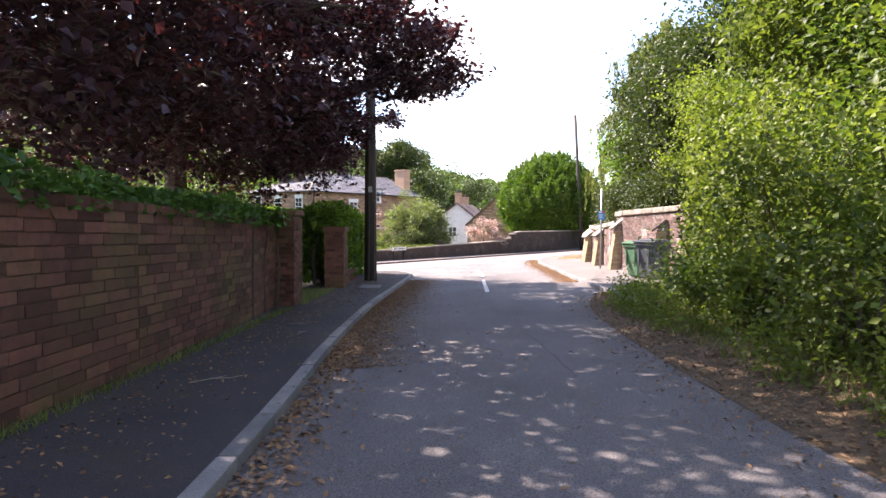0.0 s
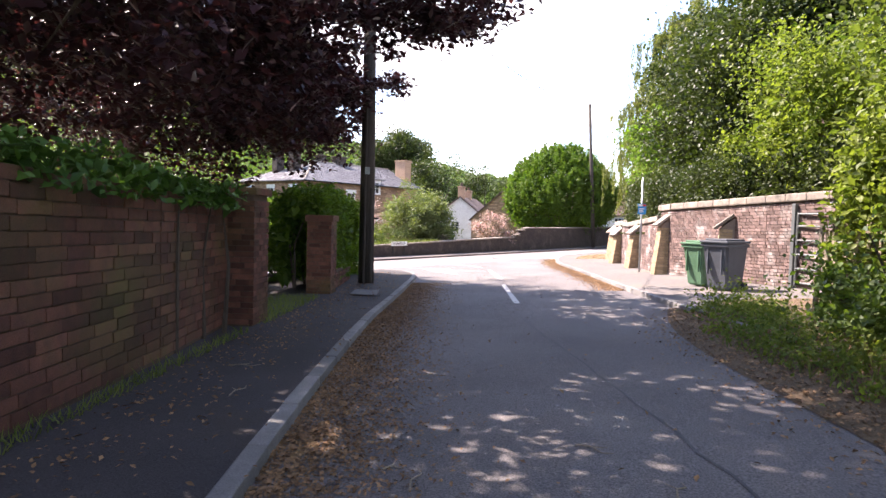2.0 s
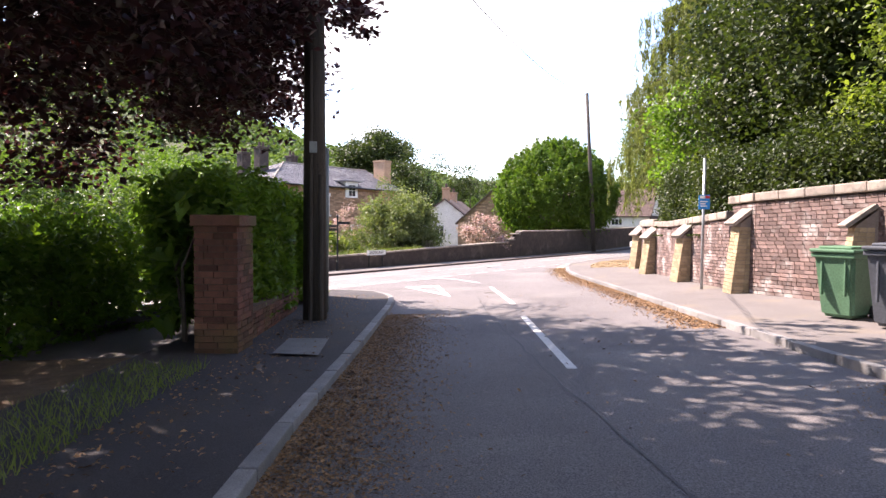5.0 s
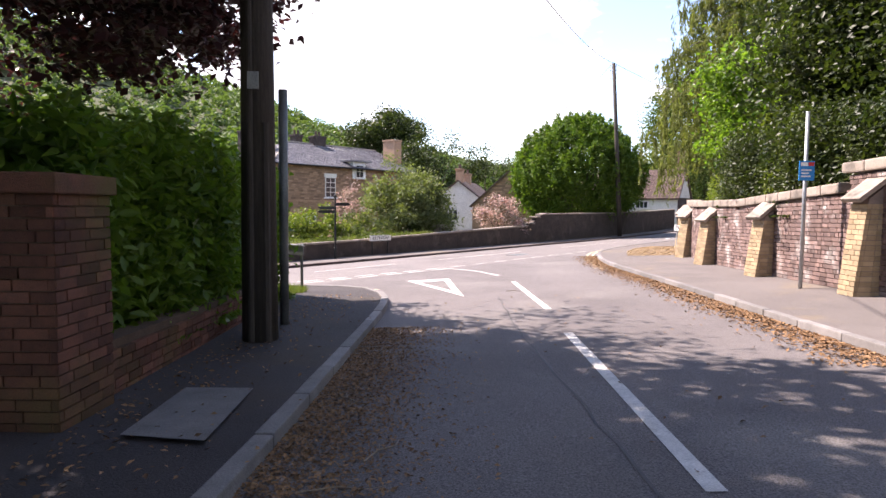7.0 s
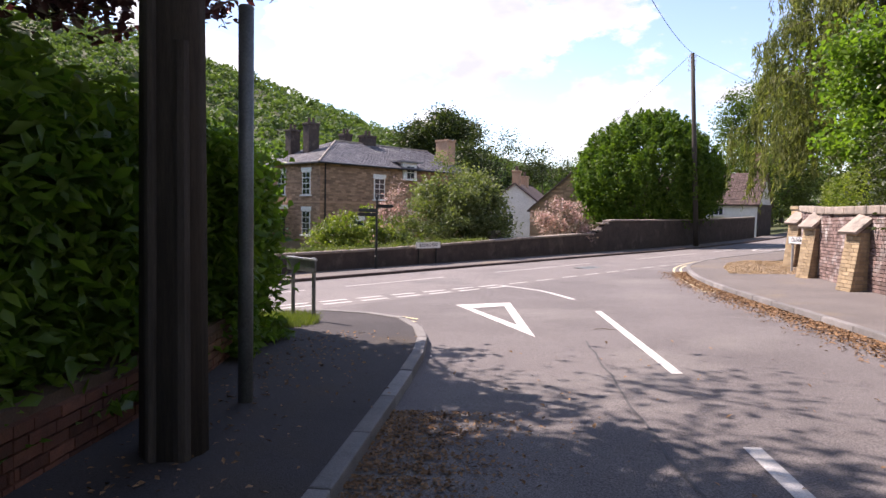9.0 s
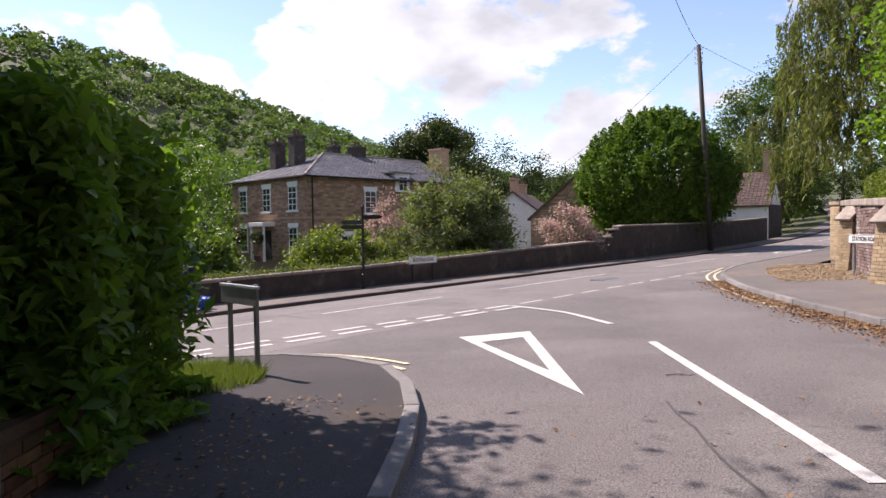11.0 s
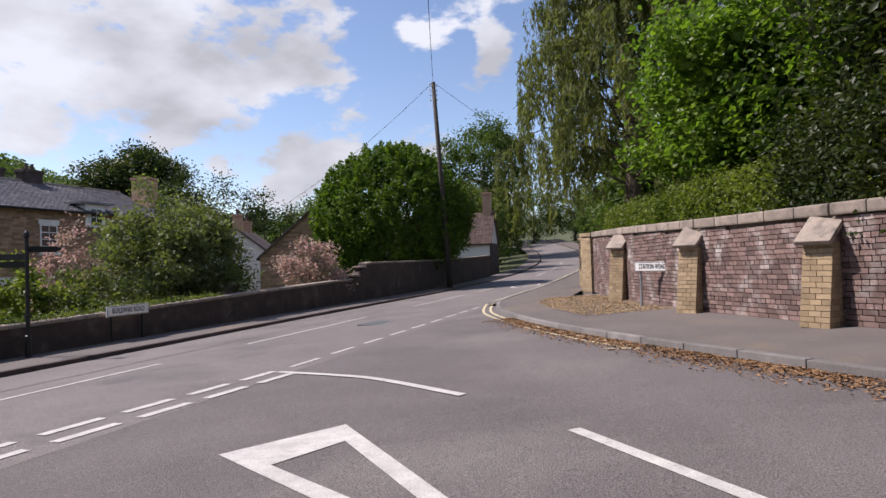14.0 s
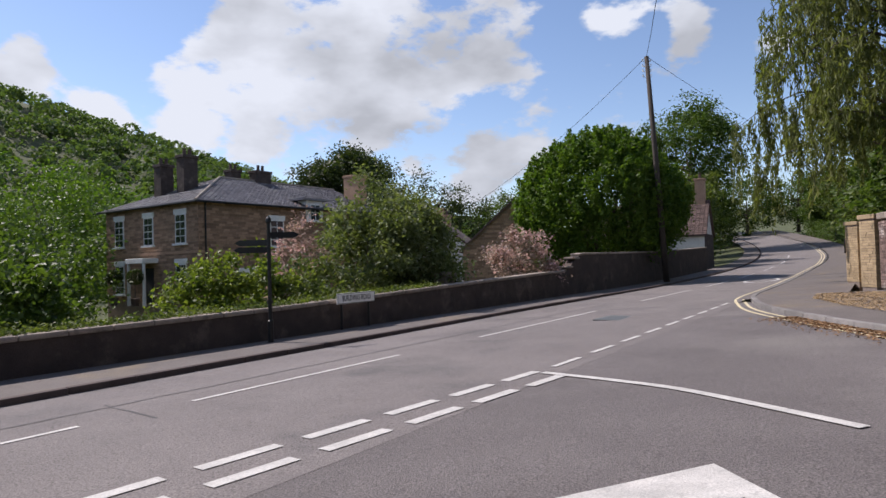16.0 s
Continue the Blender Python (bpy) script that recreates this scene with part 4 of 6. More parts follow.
for k, (x, y, r, h, m) in enumerate(((5.1, -6.0, 1.7, 4.4, L_HEDGE), (4.8, -3.4, 1.5, 4.0, L_BRIGHT), (5.2, -1.0, 1.7, 4.6, L_HEDGE), (4.9, 1.4, 1.5, 3.6, L_GREEN), (5.3, 3.4, 1.6, 4.4, L_HEDGE), (4.7, 5.2, 1.25, 3.0, L_BRIGHT),
                                     (5.5, 6.8, 1.5, 4.0, L_GREEN), (4.75, 8.3, 1.15, 2.9, L_HEDGE), (5.6, 9.6, 1.3, 3.6, L_BRIGHT), (3.85, 3.6, 0.85, 1.5, L_BRIGHT), (3.9, 1.3, 0.8, 1.6, L_HEDGE), (3.75, 5.5, 0.75, 1.2, L_HEDGE), (3.8, 7.4, 0.75, 1.3, L_BRIGHT), (4.1, 9.3, 0.75, 1.3, L_GREEN), (3.95, -1.2, 0.8, 1.5, L_BRIGHT), (4.3, 10.6, 0.6, 1.0, L_GREEN))):
    bush(("tall unkempt hedgerow bush with bright leaves", "dense leafy hedgerow bush over the verge")[k % 2], x, y, r, h, m, 8500 if h > 2 else 3800, 0.085 if h > 2 else 0.075)
hedge("hedgerow", "thin bright hawthorn standing against a paling fence", [(4.9, 9.6), (4.75, 11.4)], 1.2, 0.1, 2.9, L_BRIGHT, 9000, 0.10, rough=0.2)
hedge("ivy", "dark trailing ivy over the wall top", [(-3.05, -8), (-3.05, 3), (-3.05, 11.4)], 0.5, 1.5, 1.8, L_IVY, 5500, 0.10, zf=lambda x, y: GL(x, y), rough=0.35, category="climber")
hedge("garden_hedge", "bright green garden hedge beyond the drive", [(-6.6, 13.6), (-6.3, 17.0), (-6.3, 20.0), (-7.4, 23.0)], 1.4, 0.0, 1.95, L_LAUREL, 17000, 0.13)
tree("roadside_tree", "tall pale green tree above the hedgerow", 6.6, 4.5, 0.2, 8.5, (3.0, 4.6, 3.2), L_HEDGE, 30000, 170, 0.13, 0.16, inner=2400)
tree("roadside_tree", "tall pale green tree above the hedgerow", 8.6, 12.0, 0.3, 8.5, (3.2, 3.2, 3.2), L_HEDGE, 22000, 120, 0.14, 0.18, inner=2400)
tree("young_tree", "slender sapling with bright leaves", -3.9, 0.6, 0.1, 3.3, (0.75, 1.1, 0.9), L_LAUREL, 2600, 30, 0.13, 0.04, limbs=5)

# ---- behind the buttressed wall ----
ZB = lambda x, y: gz(x, y) + 0.9
hedge("clipped_hedge", "clipped green hedge above the retaining wall", [(8.6, 30.2), (9.9, 34.6), (11.6, 38.8), (13.2, 42.0)], 1.5, 0.5, 2.05, L_BRIGHT, 26000, 0.085, zf=ZB, rough=0.09)
hedge("evergreen_shrubs", "dark glossy evergreen shrubs crowding the wall top", [(8.6, 16.0), (7.6, 20.0), (7.3, 24.0), (7.6, 28.0), (8.4, 30.6)], 1.7, 0.5, 2.5, L_DARK, 42000, 0.095, zf=ZB, rough=0.2)
tree("golden_shrub", "golden-green leafy shrub tree behind the wall", 9.0, 19.0, 0.6, 5.6, (2.3, 2.6, 2.2), L_BRIGHT, 20000, 110, 0.11, 0.12, inner=1600)
tree("evergreen_tree", "tall dark evergreen tree behind the wall", 10.5, 23.5, 0.5, 9.5, (3.0, 3.2, 4.2), L_DARK, 34000, 190, 0.15, 0.2, inner=3200)
tree("evergreen_tree", "tall dark evergreen tree behind the wall", 10.6, 28.6, 0.4, 9.0, (2.8, 2.8, 4.0), L_DARK, 30000, 170, 0.15, 0.2, inner=3000)
tree("laurel_tree", "bright glossy laurel tree above the clipped hedge", 11.6, 34.0, 0.3, 6.8, (2.6, 2.8, 2.7), L_LAUREL, 22000, 120, 0.18, 0.16, inner=1800)
tree("broad_tree", "tall leafy tree behind the garden", 15.5, 32.0, 0.4, 11.5, (4.0, 4.5, 4.5), L_GREEN, 30000, 150, 0.2, 0.3, inner=2600)
tree("broad_tree", "tall leafy tree behind the garden", 16.0, 22.0, 0.4, 11.5, (4.2, 4.5, 4.5), L_GREEN, 26000, 150, 0.2, 0.3, inner=2600)


def topiary(x, y, z, h, r):
    t = thing("topiary_cone", "clipped golden-green topiary cone behind the wall", "shrub", "topiary cones", pose(x, y, z))
    n = 5200
    u = rng.uniform(0, 1, n) ** 0.7
    a = rng.uniform(0, math.tau, n)
    rr = r * np.sin(np.clip(u, 0.03, 1) * 2.2) ** 0.9 * (1 - 0.08 * np.abs(rng.normal(size=n)))
    ob_of("foliage", leaf_mesh("foliage", np.column_stack([np.cos(a) * rr, np.sin(a) * rr, h * (1 - u)]), 0.075, L_BRIGHT), t)
    part("stem", tube(bmesh.new(), [(0, 0, -0.4), (0, 0, h * 0.6)], [0.05, 0.02], 6), M_BARK, t)


topiary(7.35, 26.3, ZB(7.3, 26) + 0.5, 2.3, 0.62)
topiary(7.9, 28.6, ZB(7.9, 28.6) + 0.5, 2.5, 0.6)


def weeping_conifer(x, y, z, h, r):
    """Arching limbs hung with long thin sprays."""
    t = thing("weeping_conifer", "tall weeping conifer with long drooping grey-green sprays", "tree", "", pose(x, y, z))
    bm = bmesh.new()
    tube(bm, [(0, 0, -0.4), (0.1, 0, h * 0.4), (0, 0.1, h)], [0.36, 0.26, 0.03], 9)
    part("trunk", bm, M_BARK, t)
    bm = bmesh.new()
    pts = []
    for k in range(64):
        a = k * 2.39996
        f = (k + 2) / 65
        z0 = h * (0.20 + 0.78 * f)
        L = r * (1.25 - 0.80 * f) * rng.uniform(0.7, 1.2)
        d = np.array([math.cos(a), math.sin(a), 0])
        path = [np.array([0, 0, z0]) + d * L * q + np.array([0, 0, 0.9 * math.sin(q * 2.6) * L * 0.28 - q * q * L * 0.16]) for q in np.linspace(0, 1, 6)]
        tube(bm, [tuple(p) for p in path], [0.06, 0.05, 0.035, 0.025, 0.015, 0.006], 5)
        for j in range(34):
            q = rng.uniform(0.3, 1.0)
            i = min(int(q * 5), 4)
            b = path[i] + (path[i + 1] - path[i]) * (q * 5 - i) + rng.normal(size=3) * np.array([0.22, 0.22, 0.05])
            ln = rng.uniform(0.7, 2.3) * (0.6 + 0.6 * q)
            m = 34
            s = rng.uniform(0, 1, m)
            sway = rng.normal(size=2) * 0.18
            pts.append(np.column_stack([b[0] + sway[0] * s + rng.normal(size=m) * 0.05, b[1] + sway[1] * s + rng.normal(size=m) * 0.05, b[2] - s * ln]))
    tagged(part("branch_tangle", bm, M_BARK, t), kind="stuff")
    ob_of("crown", leaf_mesh("crown", np.concatenate(pts), 0.28, L_CEDAR, 0.17, up=-0.5, droop=3.5), t)


weeping_conifer(15.4, 44.2, 0.0, 15.0, 5.6)
for k, s in enumerate((28, 36, 45, 55, 66, 78, 92)):
    x, y = ms(s, -12.5)
    tree("roadside_tree", "leafy tree overhanging the far road", x, y, gz(x, y), 9.0 + (k % 3), (3.3, 3.6, 4.2), (L_GREEN, L_HEDGE)[k % 2], 14000, 110, 0.30, 0.2, inner=900, crown_z=4.6, group="trees along the main road")
for k, s in enumerate((52, 62, 74, 86, 98)):
    x, y = ms(s, 4.5 + 2 * (k % 2))
    tree("roadside_tree", "leafy tree beside the far road", x, y, gz(x, y), 9.0 + (k % 3), (3.6, 3.6, 4.4), (L_HEDGE, L_GREEN)[k % 2], 9000, 100, 0.28, 0.2, crown_z=4.6, group="trees along the main road")
for k, (s, o) in enumerate(((106, -4), (110, 2), (108, -12), (112, -20), (100, -20), (84, -18), (66, -19), (50, -18))):
    x, y = ms(s, o)
    tree("distant_tree", "leafy tree closing the view up the road", x, y, gz(x, y), 10.0 + (k % 3), (4.4, 4.4, 4.8), (L_GREEN, L_HEDGE)[k % 2], 8000, 90, 0.34, 0.25, crown_z=5.0, group="trees behind the rooftops")
tree("tall_beech", "tall dark copper beech behind the laurel hedge", -8.8, 20.6, -0.6, 12.4, (5.0, 5.2, 4.9), L_BEECH, 42000, 240, 0.13, 0.4, clump=0.16, shell=0.4)
hedge("roadside_hedge", "green hedge along the far road", [ms(s, -10.4) for s in range(18, 100, 6)], 1.6, 0.0, 2.3, L_GREEN, 22000, 0.16)

def patch(n, x0, x1, y0, y1, zf, ok=lambda x, y: True):
    out = []
    while len(out) < n:
        x, y = rng.uniform(x0, x1), rng.uniform(y0, y1)
        if ok(x, y):
            out.append((x, y, zf(x, y)))
    return out


# ---- beyond the main road ----
def shrub(name, label, x, y, z, radii, material, leaves, size, clumps=60, category="shrub"):
    return tree(name, label, x, y, z, radii[2] * 1.9, radii, material, leaves, clumps, size, 0.05, crown_z=radii[2] * 0.9, category=category, limbs=6, clump=0.2)


def round_tree(x, y, z):
    """A dense dome of upright sprays."""
    t = thing("round_tree", "large dense rounded bright green tree behind the wall", "tree", "", pose(x, y, z))
    bm = bmesh.new()
    for k in range(9):
        a = k * 0.7
        tube(bm, [(0.3 * math.cos(a), 0.3 * math.sin(a), -0.3), (1.2 * math.cos(a), 1.2 * math.sin(a), 2.5), (2.6 * math.cos(a), 2.6 * math.sin(a), 5.5)], [0.16, 0.11, 0.02], 6)
    part("trunk", bm, M_BARK, t)
    n = 1150
    d = rng.normal(size=(n, 3))
    d /= np.linalg.norm(d, axis=1)[:, None]
    d = d[d[:, 2] > -0.9]
    d[:, :2] *= (1.04 - 0.22 * np.maximum(d[:, 2], 0))[:, None]
    base = d * np.array([4.7, 4.7, 4.2]) * rng.uniform(0.78, 1.0, len(d))[:, None]
    P = []
    for b in base:
        m = 100
        s = rng.uniform(0, 1, m)
        up = np.array([b[0] * 0.06, b[1] * 0.06, 0.55 + 0.3 * rng.uniform()])
        P.append(b + s[:, None] * up * 1.5 + rng.normal(size=(m, 3)) * 0.26 * (1.15 - s)[:, None])
    P = np.concatenate(P) + np.array([0, 0, 3.9])
    ob_of("crown", leaf_mesh("crown", P, 0.22, L_DOME, 0.45, up=0.1), t)


wt = patch(5200, -8.2, 0.5, 32.5, 44.0, lambda x, y: far_top(x, y) + 0.07, lambda x, y: 0.05 < sw(x, y)[1] < 0.5 and -6.8 < sw(x, y)[0] < 6)
tagged(new("wall_weeds", leaf_mesh("wall_weeds", [(x, y, z + abs(rng.normal()) * 0.07) for x, y, z in wt], 0.07, L_HEDGE, 0.5)), "weeds growing along the garden wall's top", "weeds", "", "stuff")
round_tree(10.1, 61.5, -0.6)
GZF = lambda x, y: ground_far(x, y)
shrub("flowering_shrub", "pale pink blossoming shrub behind the wall", 3.0, 49.9, -1.6, (1.5, 1.3, 1.75), L_PINK, 7000, 0.13)
shrub("flowering_shrub", "pale pink blossoming shrub behind the wall", -5.2, 45.4, -1.6, (1.0, 0.9, 1.9), L_PINK, 2600, 0.12)
shrub("garden_shrub", "large grey-green shrub behind the wall", -2.9, 45.2, -1.7, (2.1, 1.9, 2.35), L_GREY, 20000, 0.13, 110)
shrub("garden_shrub", "tall dark shrub behind the wall", -1.8, 46.6, -1.7, (2.0, 1.8, 2.6), L_GREY, 20000, 0.14, 110)
shrub("garden_shrub", "dark evergreen shrub behind the wall", -1.2, 47.3, -1.7, (1.2, 1.2, 2.2), L_DARK, 9000, 0.14)
shrub("garden_shrub", "bright green shrub behind the wall", -6.3, 41.2, -1.6, (1.5, 1.2, 1.35), L_BRIGHT, 9000, 0.13)
shrub("garden_shrub", "low yellow-green shrub behind the wall", -4.4, 41.6, -1.7, (1.1, 0.9, 1.0), L_HEDGE, 5000, 0.11)
shrub("garden_shrub", "bushy green shrub behind the wall", -10.9, 38.0, -1.9, (2.2, 1.8, 1.7), L_GREEN, 11000, 0.15)
shrub("garden_shrub", "bushy green shrub behind the wall", -13.8, 42.5, -2.0, (2.4, 2.2, 2.1), L_GREEN, 11000, 0.16)
for x, y, r, h, m in ((-22, 58, 4.0, 7.5, L_GREEN), (-27, 52, 4.5, 9.0, L_GREEN), (-33, 60, 5.0, 12.5, L_GREEN), (-26, 70, 5.0, 12.5, L_DOME), (-20, 80, 5.0, 12.0, L_DOME), (-40, 50, 5.5, 12.5, L_GREEN), (-18, 48, 3.0, 4.6, L_GREEN),
                      (-46, 66, 6.0, 15, L_GREEN), (-34, 82, 6.0, 14, L_GREEN), (-22, 42, 3.0, 5.0, L_DOME), (-30, 40, 4.0, 7.5, L_GREEN), (-38, 34, 4.5, 9.5, L_GREEN)):
    tree("garden_tree", "broad leafy tree below the wooded hill", x, y, ground_far(x, y), h, (r, r, h * 0.46), m, 13000, 120, 0.26, 0.22, crown_z=h * 0.52, group="garden trees")
tree("spreading_pine", "tall spreading dark tree behind the house", -8.0, 99, -3, 16.6, (4.8, 4.8, 3.0), L_DARK, 24000, 150, 0.36, 0.35, clump=0.24)
for x, y, r, h in ((-1.5, 95, 5.0, 14.5), (5.5, 99, 4.6, 12.0), (11, 103, 4.5, 12.0), (-4.5, 88, 3.5, 12.0), (20, 112, 6, 13)):
    tree("distant_tree", "dark green tree behind the rooftops", x, y, -3, h, (r, r, h * 0.45), L_GREEN if x > 8 else L_DARK, 11000, 90, 0.3, 0.25, group="trees behind the rooftops")
tree("broad_tree", "tall broad leafy tree behind the cottage", 34.5, 100, 0, 19.5, (5.6, 5.6, 6.6), L_GREEN, 22000, 130, 0.34, 0.4)


def hill():
    """The wooded hillside: terrain, and a crowd of small crowns."""
    H = lambda b: np.interp(b, [-100, -75, -52, -38, -30, -20, -9, 2, 14, 30], [55, 70, 92, 101, 94, 72, 46, 30, 16, 6])
    rr = [95, 130, 180, 240, 300, 360, 430, 600]
    prof = [-0.04, 0.03, 0.17, 0.40, 0.68, 0.93, 1.0, 0.9]
    bs = list(range(-104, 34, 3))
    verts, faces = [], []
    for b in bs:
        for r, f in zip(rr, prof):
            verts.append((r * math.sin(radians(b)), 22 + r * math.cos(radians(b)), -4 + H(b) * f))
    n = len(rr)
    for i in range(len(bs) - 1):
        for k in range(n - 1):
            q = i * n + k
            faces.append((q, q + 1, q + n + 1, q + n))
    tagged(new("hillside", mesh_of("hillside", verts, faces, M_GRASSG, True)), "steep wooded hillside ground", "", "", "structure")
    P = []
    for k in range(3000):
        b = rng.uniform(-95, 30)
        r = 105 + 345 * rng.uniform(0, 1) ** 0.8
        f = float(np.interp(r, rr, prof))
        R = rng.uniform(3.0, 6.2)
        c = np.array([r * math.sin(radians(b)), 22 + r * math.cos(radians(b)), -4 + float(H(b)) * f + R * 0.7])
        m = 84
        d = rng.normal(size=(m, 3))
        d /= np.linalg.norm(d, axis=1)[:, None]
        d[:, 2] = np.abs(d[:, 2]) * 1.0 - 0.25
        P.append(c + d * R * rng.uniform(0.75, 1.05, m)[:, None])
    tagged(new("wooded_hillside", leaf_mesh("wooded_hillside", np.concatenate(P), 1.6, L_FAR, 0.8, up=0.4)), "dense green woodland covering the hillside", "woodland", "", "stuff")


hill()

# ---- houses ----
def gable_roof(bm, x0, y0, x1, y1, h, rise, o=0.25, th=0.12):
    """Two slopes with thickness; the ridge runs along x."""
    ym = (y0 + y1) / 2
    for s in (-1, 1):
        ye = y0 - o if s < 0 else y1 + o
        ze = h - o * rise / ((y1 - y0) / 2)
        a = [(x0 - o, ye, ze), (x1 + o, ye, ze), (x1 + o, ym, h + rise), (x0 - o, ym, h + rise)]
        v = [bm.verts.new(p) for p in a] + [bm.verts.new((p[0], p[1], p[2] + th)) for p in a]
        for f in ((0, 1, 2, 3), (7, 6, 5, 4), (0, 4, 5, 1), (1, 5, 6, 2), (2, 6, 7, 3), (3, 7, 4, 0)):
            bm.faces.new([v[i] for i in f])
    bmesh.ops.recalc_face_normals(bm, faces=bm.faces)
    return bm


def gable_body(x0, y0, x1, y1, z0, h, rise):
    bm = bmesh.new()
    ym = (y0 + y1) / 2
    A = [bm.verts.new(p) for p in ((x0, y0, z0), (x0, y1, z0), (x0, y1, h), (x0, ym, h + rise), (x0, y0, h))]
    B = [bm.verts.new(p) for p in ((x1, y0, z0), (x1, y1, z0), (x1, y1, h), (x1, ym, h + rise), (x1, y0, h))]
    bm.faces.new(A)
    bm.faces.new(B[::-1])
    for k in range(5):
        bm.faces.new((A[k], A[(k + 1) % 5], B[(k + 1) % 5], B[k]))
    bmesh.ops.recalc_face_normals(bm, faces=bm.faces)
    return bm


def chimney(parent, x, y, z0, z1, w, d, material, pots=2):
    c = part("chimney", boxed(x - w / 2, y - d / 2, z0, x + w / 2, y + d / 2, z1 - 0.2), material, parent)
    part("chimney_cap", boxed(x - w / 2 - 0.07, y - d / 2 - 0.07, z1 - 0.2, x + w / 2 + 0.07, y + d / 2 + 0.07, z1, 0.03), material, c)
    for k in range(pots):
        px = x + (k - (pots - 1) / 2) * min(0.38, w / max(pots, 1))
        part("chimney_pot", tube(bmesh.new(), [(px, y, z1), (px, y, z1 + 0.3), (px, y, z1 + 0.42)], [0.13, 0.10, 0.12], 9), M_TILE, c)
    return c


def sash(parent, m, w, h, cols=2, rows=4, lintel=True):
    """A sash window: frame, bars, panes and a sill. Local -y looks outwards, the origin is the sill's middle."""
    f = part("window", boxed(-w / 2 - 0.06, -0.03, 0, w / 2 + 0.06, 0.05, h + 0.06), M_FRAME, parent, "white-painted sash window")
    f.matrix_basis = m
    pw, ph = w / cols, h / rows
    for i in range(cols):
        for j in range(rows):
            part("pane", boxed(-w / 2 + i * pw + 0.03, -0.045, 0.04 + j * ph, -w / 2 + (i + 1) * pw - 0.03, -0.034, 0.02 + (j + 1) * ph - 0.03), M_GLASS, f)
    part("sill", boxed(-w / 2 - 0.18, -0.16, -0.12, w / 2 + 0.18, 0.04, 0.0, 0.01), M_FRAME, f)
    if lintel:
        part("lintel", boxed(-w / 2 - 0.16, -0.06, h + 0.06, w / 2 + 0.16, 0.03, h + 0.36, 0.01), M_FRAME, f)
    return f


def house_bricks(x0, y0, x1, y1, z0, z1, holes_fn):
    """Courses on two faces of the near corner."""
    br = []
    for a, b in (((x0, y1), (x0, y0)), ((x0, y0), (x1, y0))):
        for c in bricks_along([a, b], lambda x, y: z0, z1 - z0, 0.45, 0.15, 0.02, 0.04):
            br.append(c)
    return br


def slates(name, parent, corners, material, course=0.22, width=0.35):
    """Overlapping slates on a sloping quad: corners eave-left, eave-right, ridge-right, ridge-left."""
    A, B, C, D = [np.array(c, dtype=float) for c in corners]
    n = np.cross(B - A, D - A)
    n /= np.linalg.norm(n)
    H = np.linalg.norm(D - A) if np.linalg.norm(D - A) > 0.1 else np.linalg.norm(C - B)
    slope = np.linalg.norm(((D + C) - (A + B)) / 2)
    rows = max(2, int(slope / course))
    verts, faces = [], []
    for r in range(rows):
        t0, t1 = r / rows, (r + 1.15) / rows
        l0, r0 = A + (D - A) * t0, B + (C - B) * t0
        l1, r1 = A + (D - A) * min(t1, 1), B + (C - B) * min(t1, 1)
        k = max(1, int(np.linalg.norm(r0 - l0) / width))
        for i in range(k):
            u0, u1 = i / k + 0.003, (i + 1) / k - 0.003
            lift = n * (0.035 + rng.uniform(0, 0.012))
            q = len(verts)
            verts += [tuple(l0 + (r0 - l0) * u0 + lift), tuple(l0 + (r0 - l0) * u1 + lift), tuple(l1 + (r1 - l1) * u1 + n * 0.012), tuple(l1 + (r1 - l1) * u0 + n * 0.012), tuple(l0 + (r0 - l0) * u0), tuple(l0 + (r0 - l0) * u1)]
            faces += [(q, q + 1, q + 2, q + 3), (q + 4, q + 5, q + 1, q)]
    return tagged(ob_of(name, mesh_of(name, verts, faces, material), parent), kind="stuff")


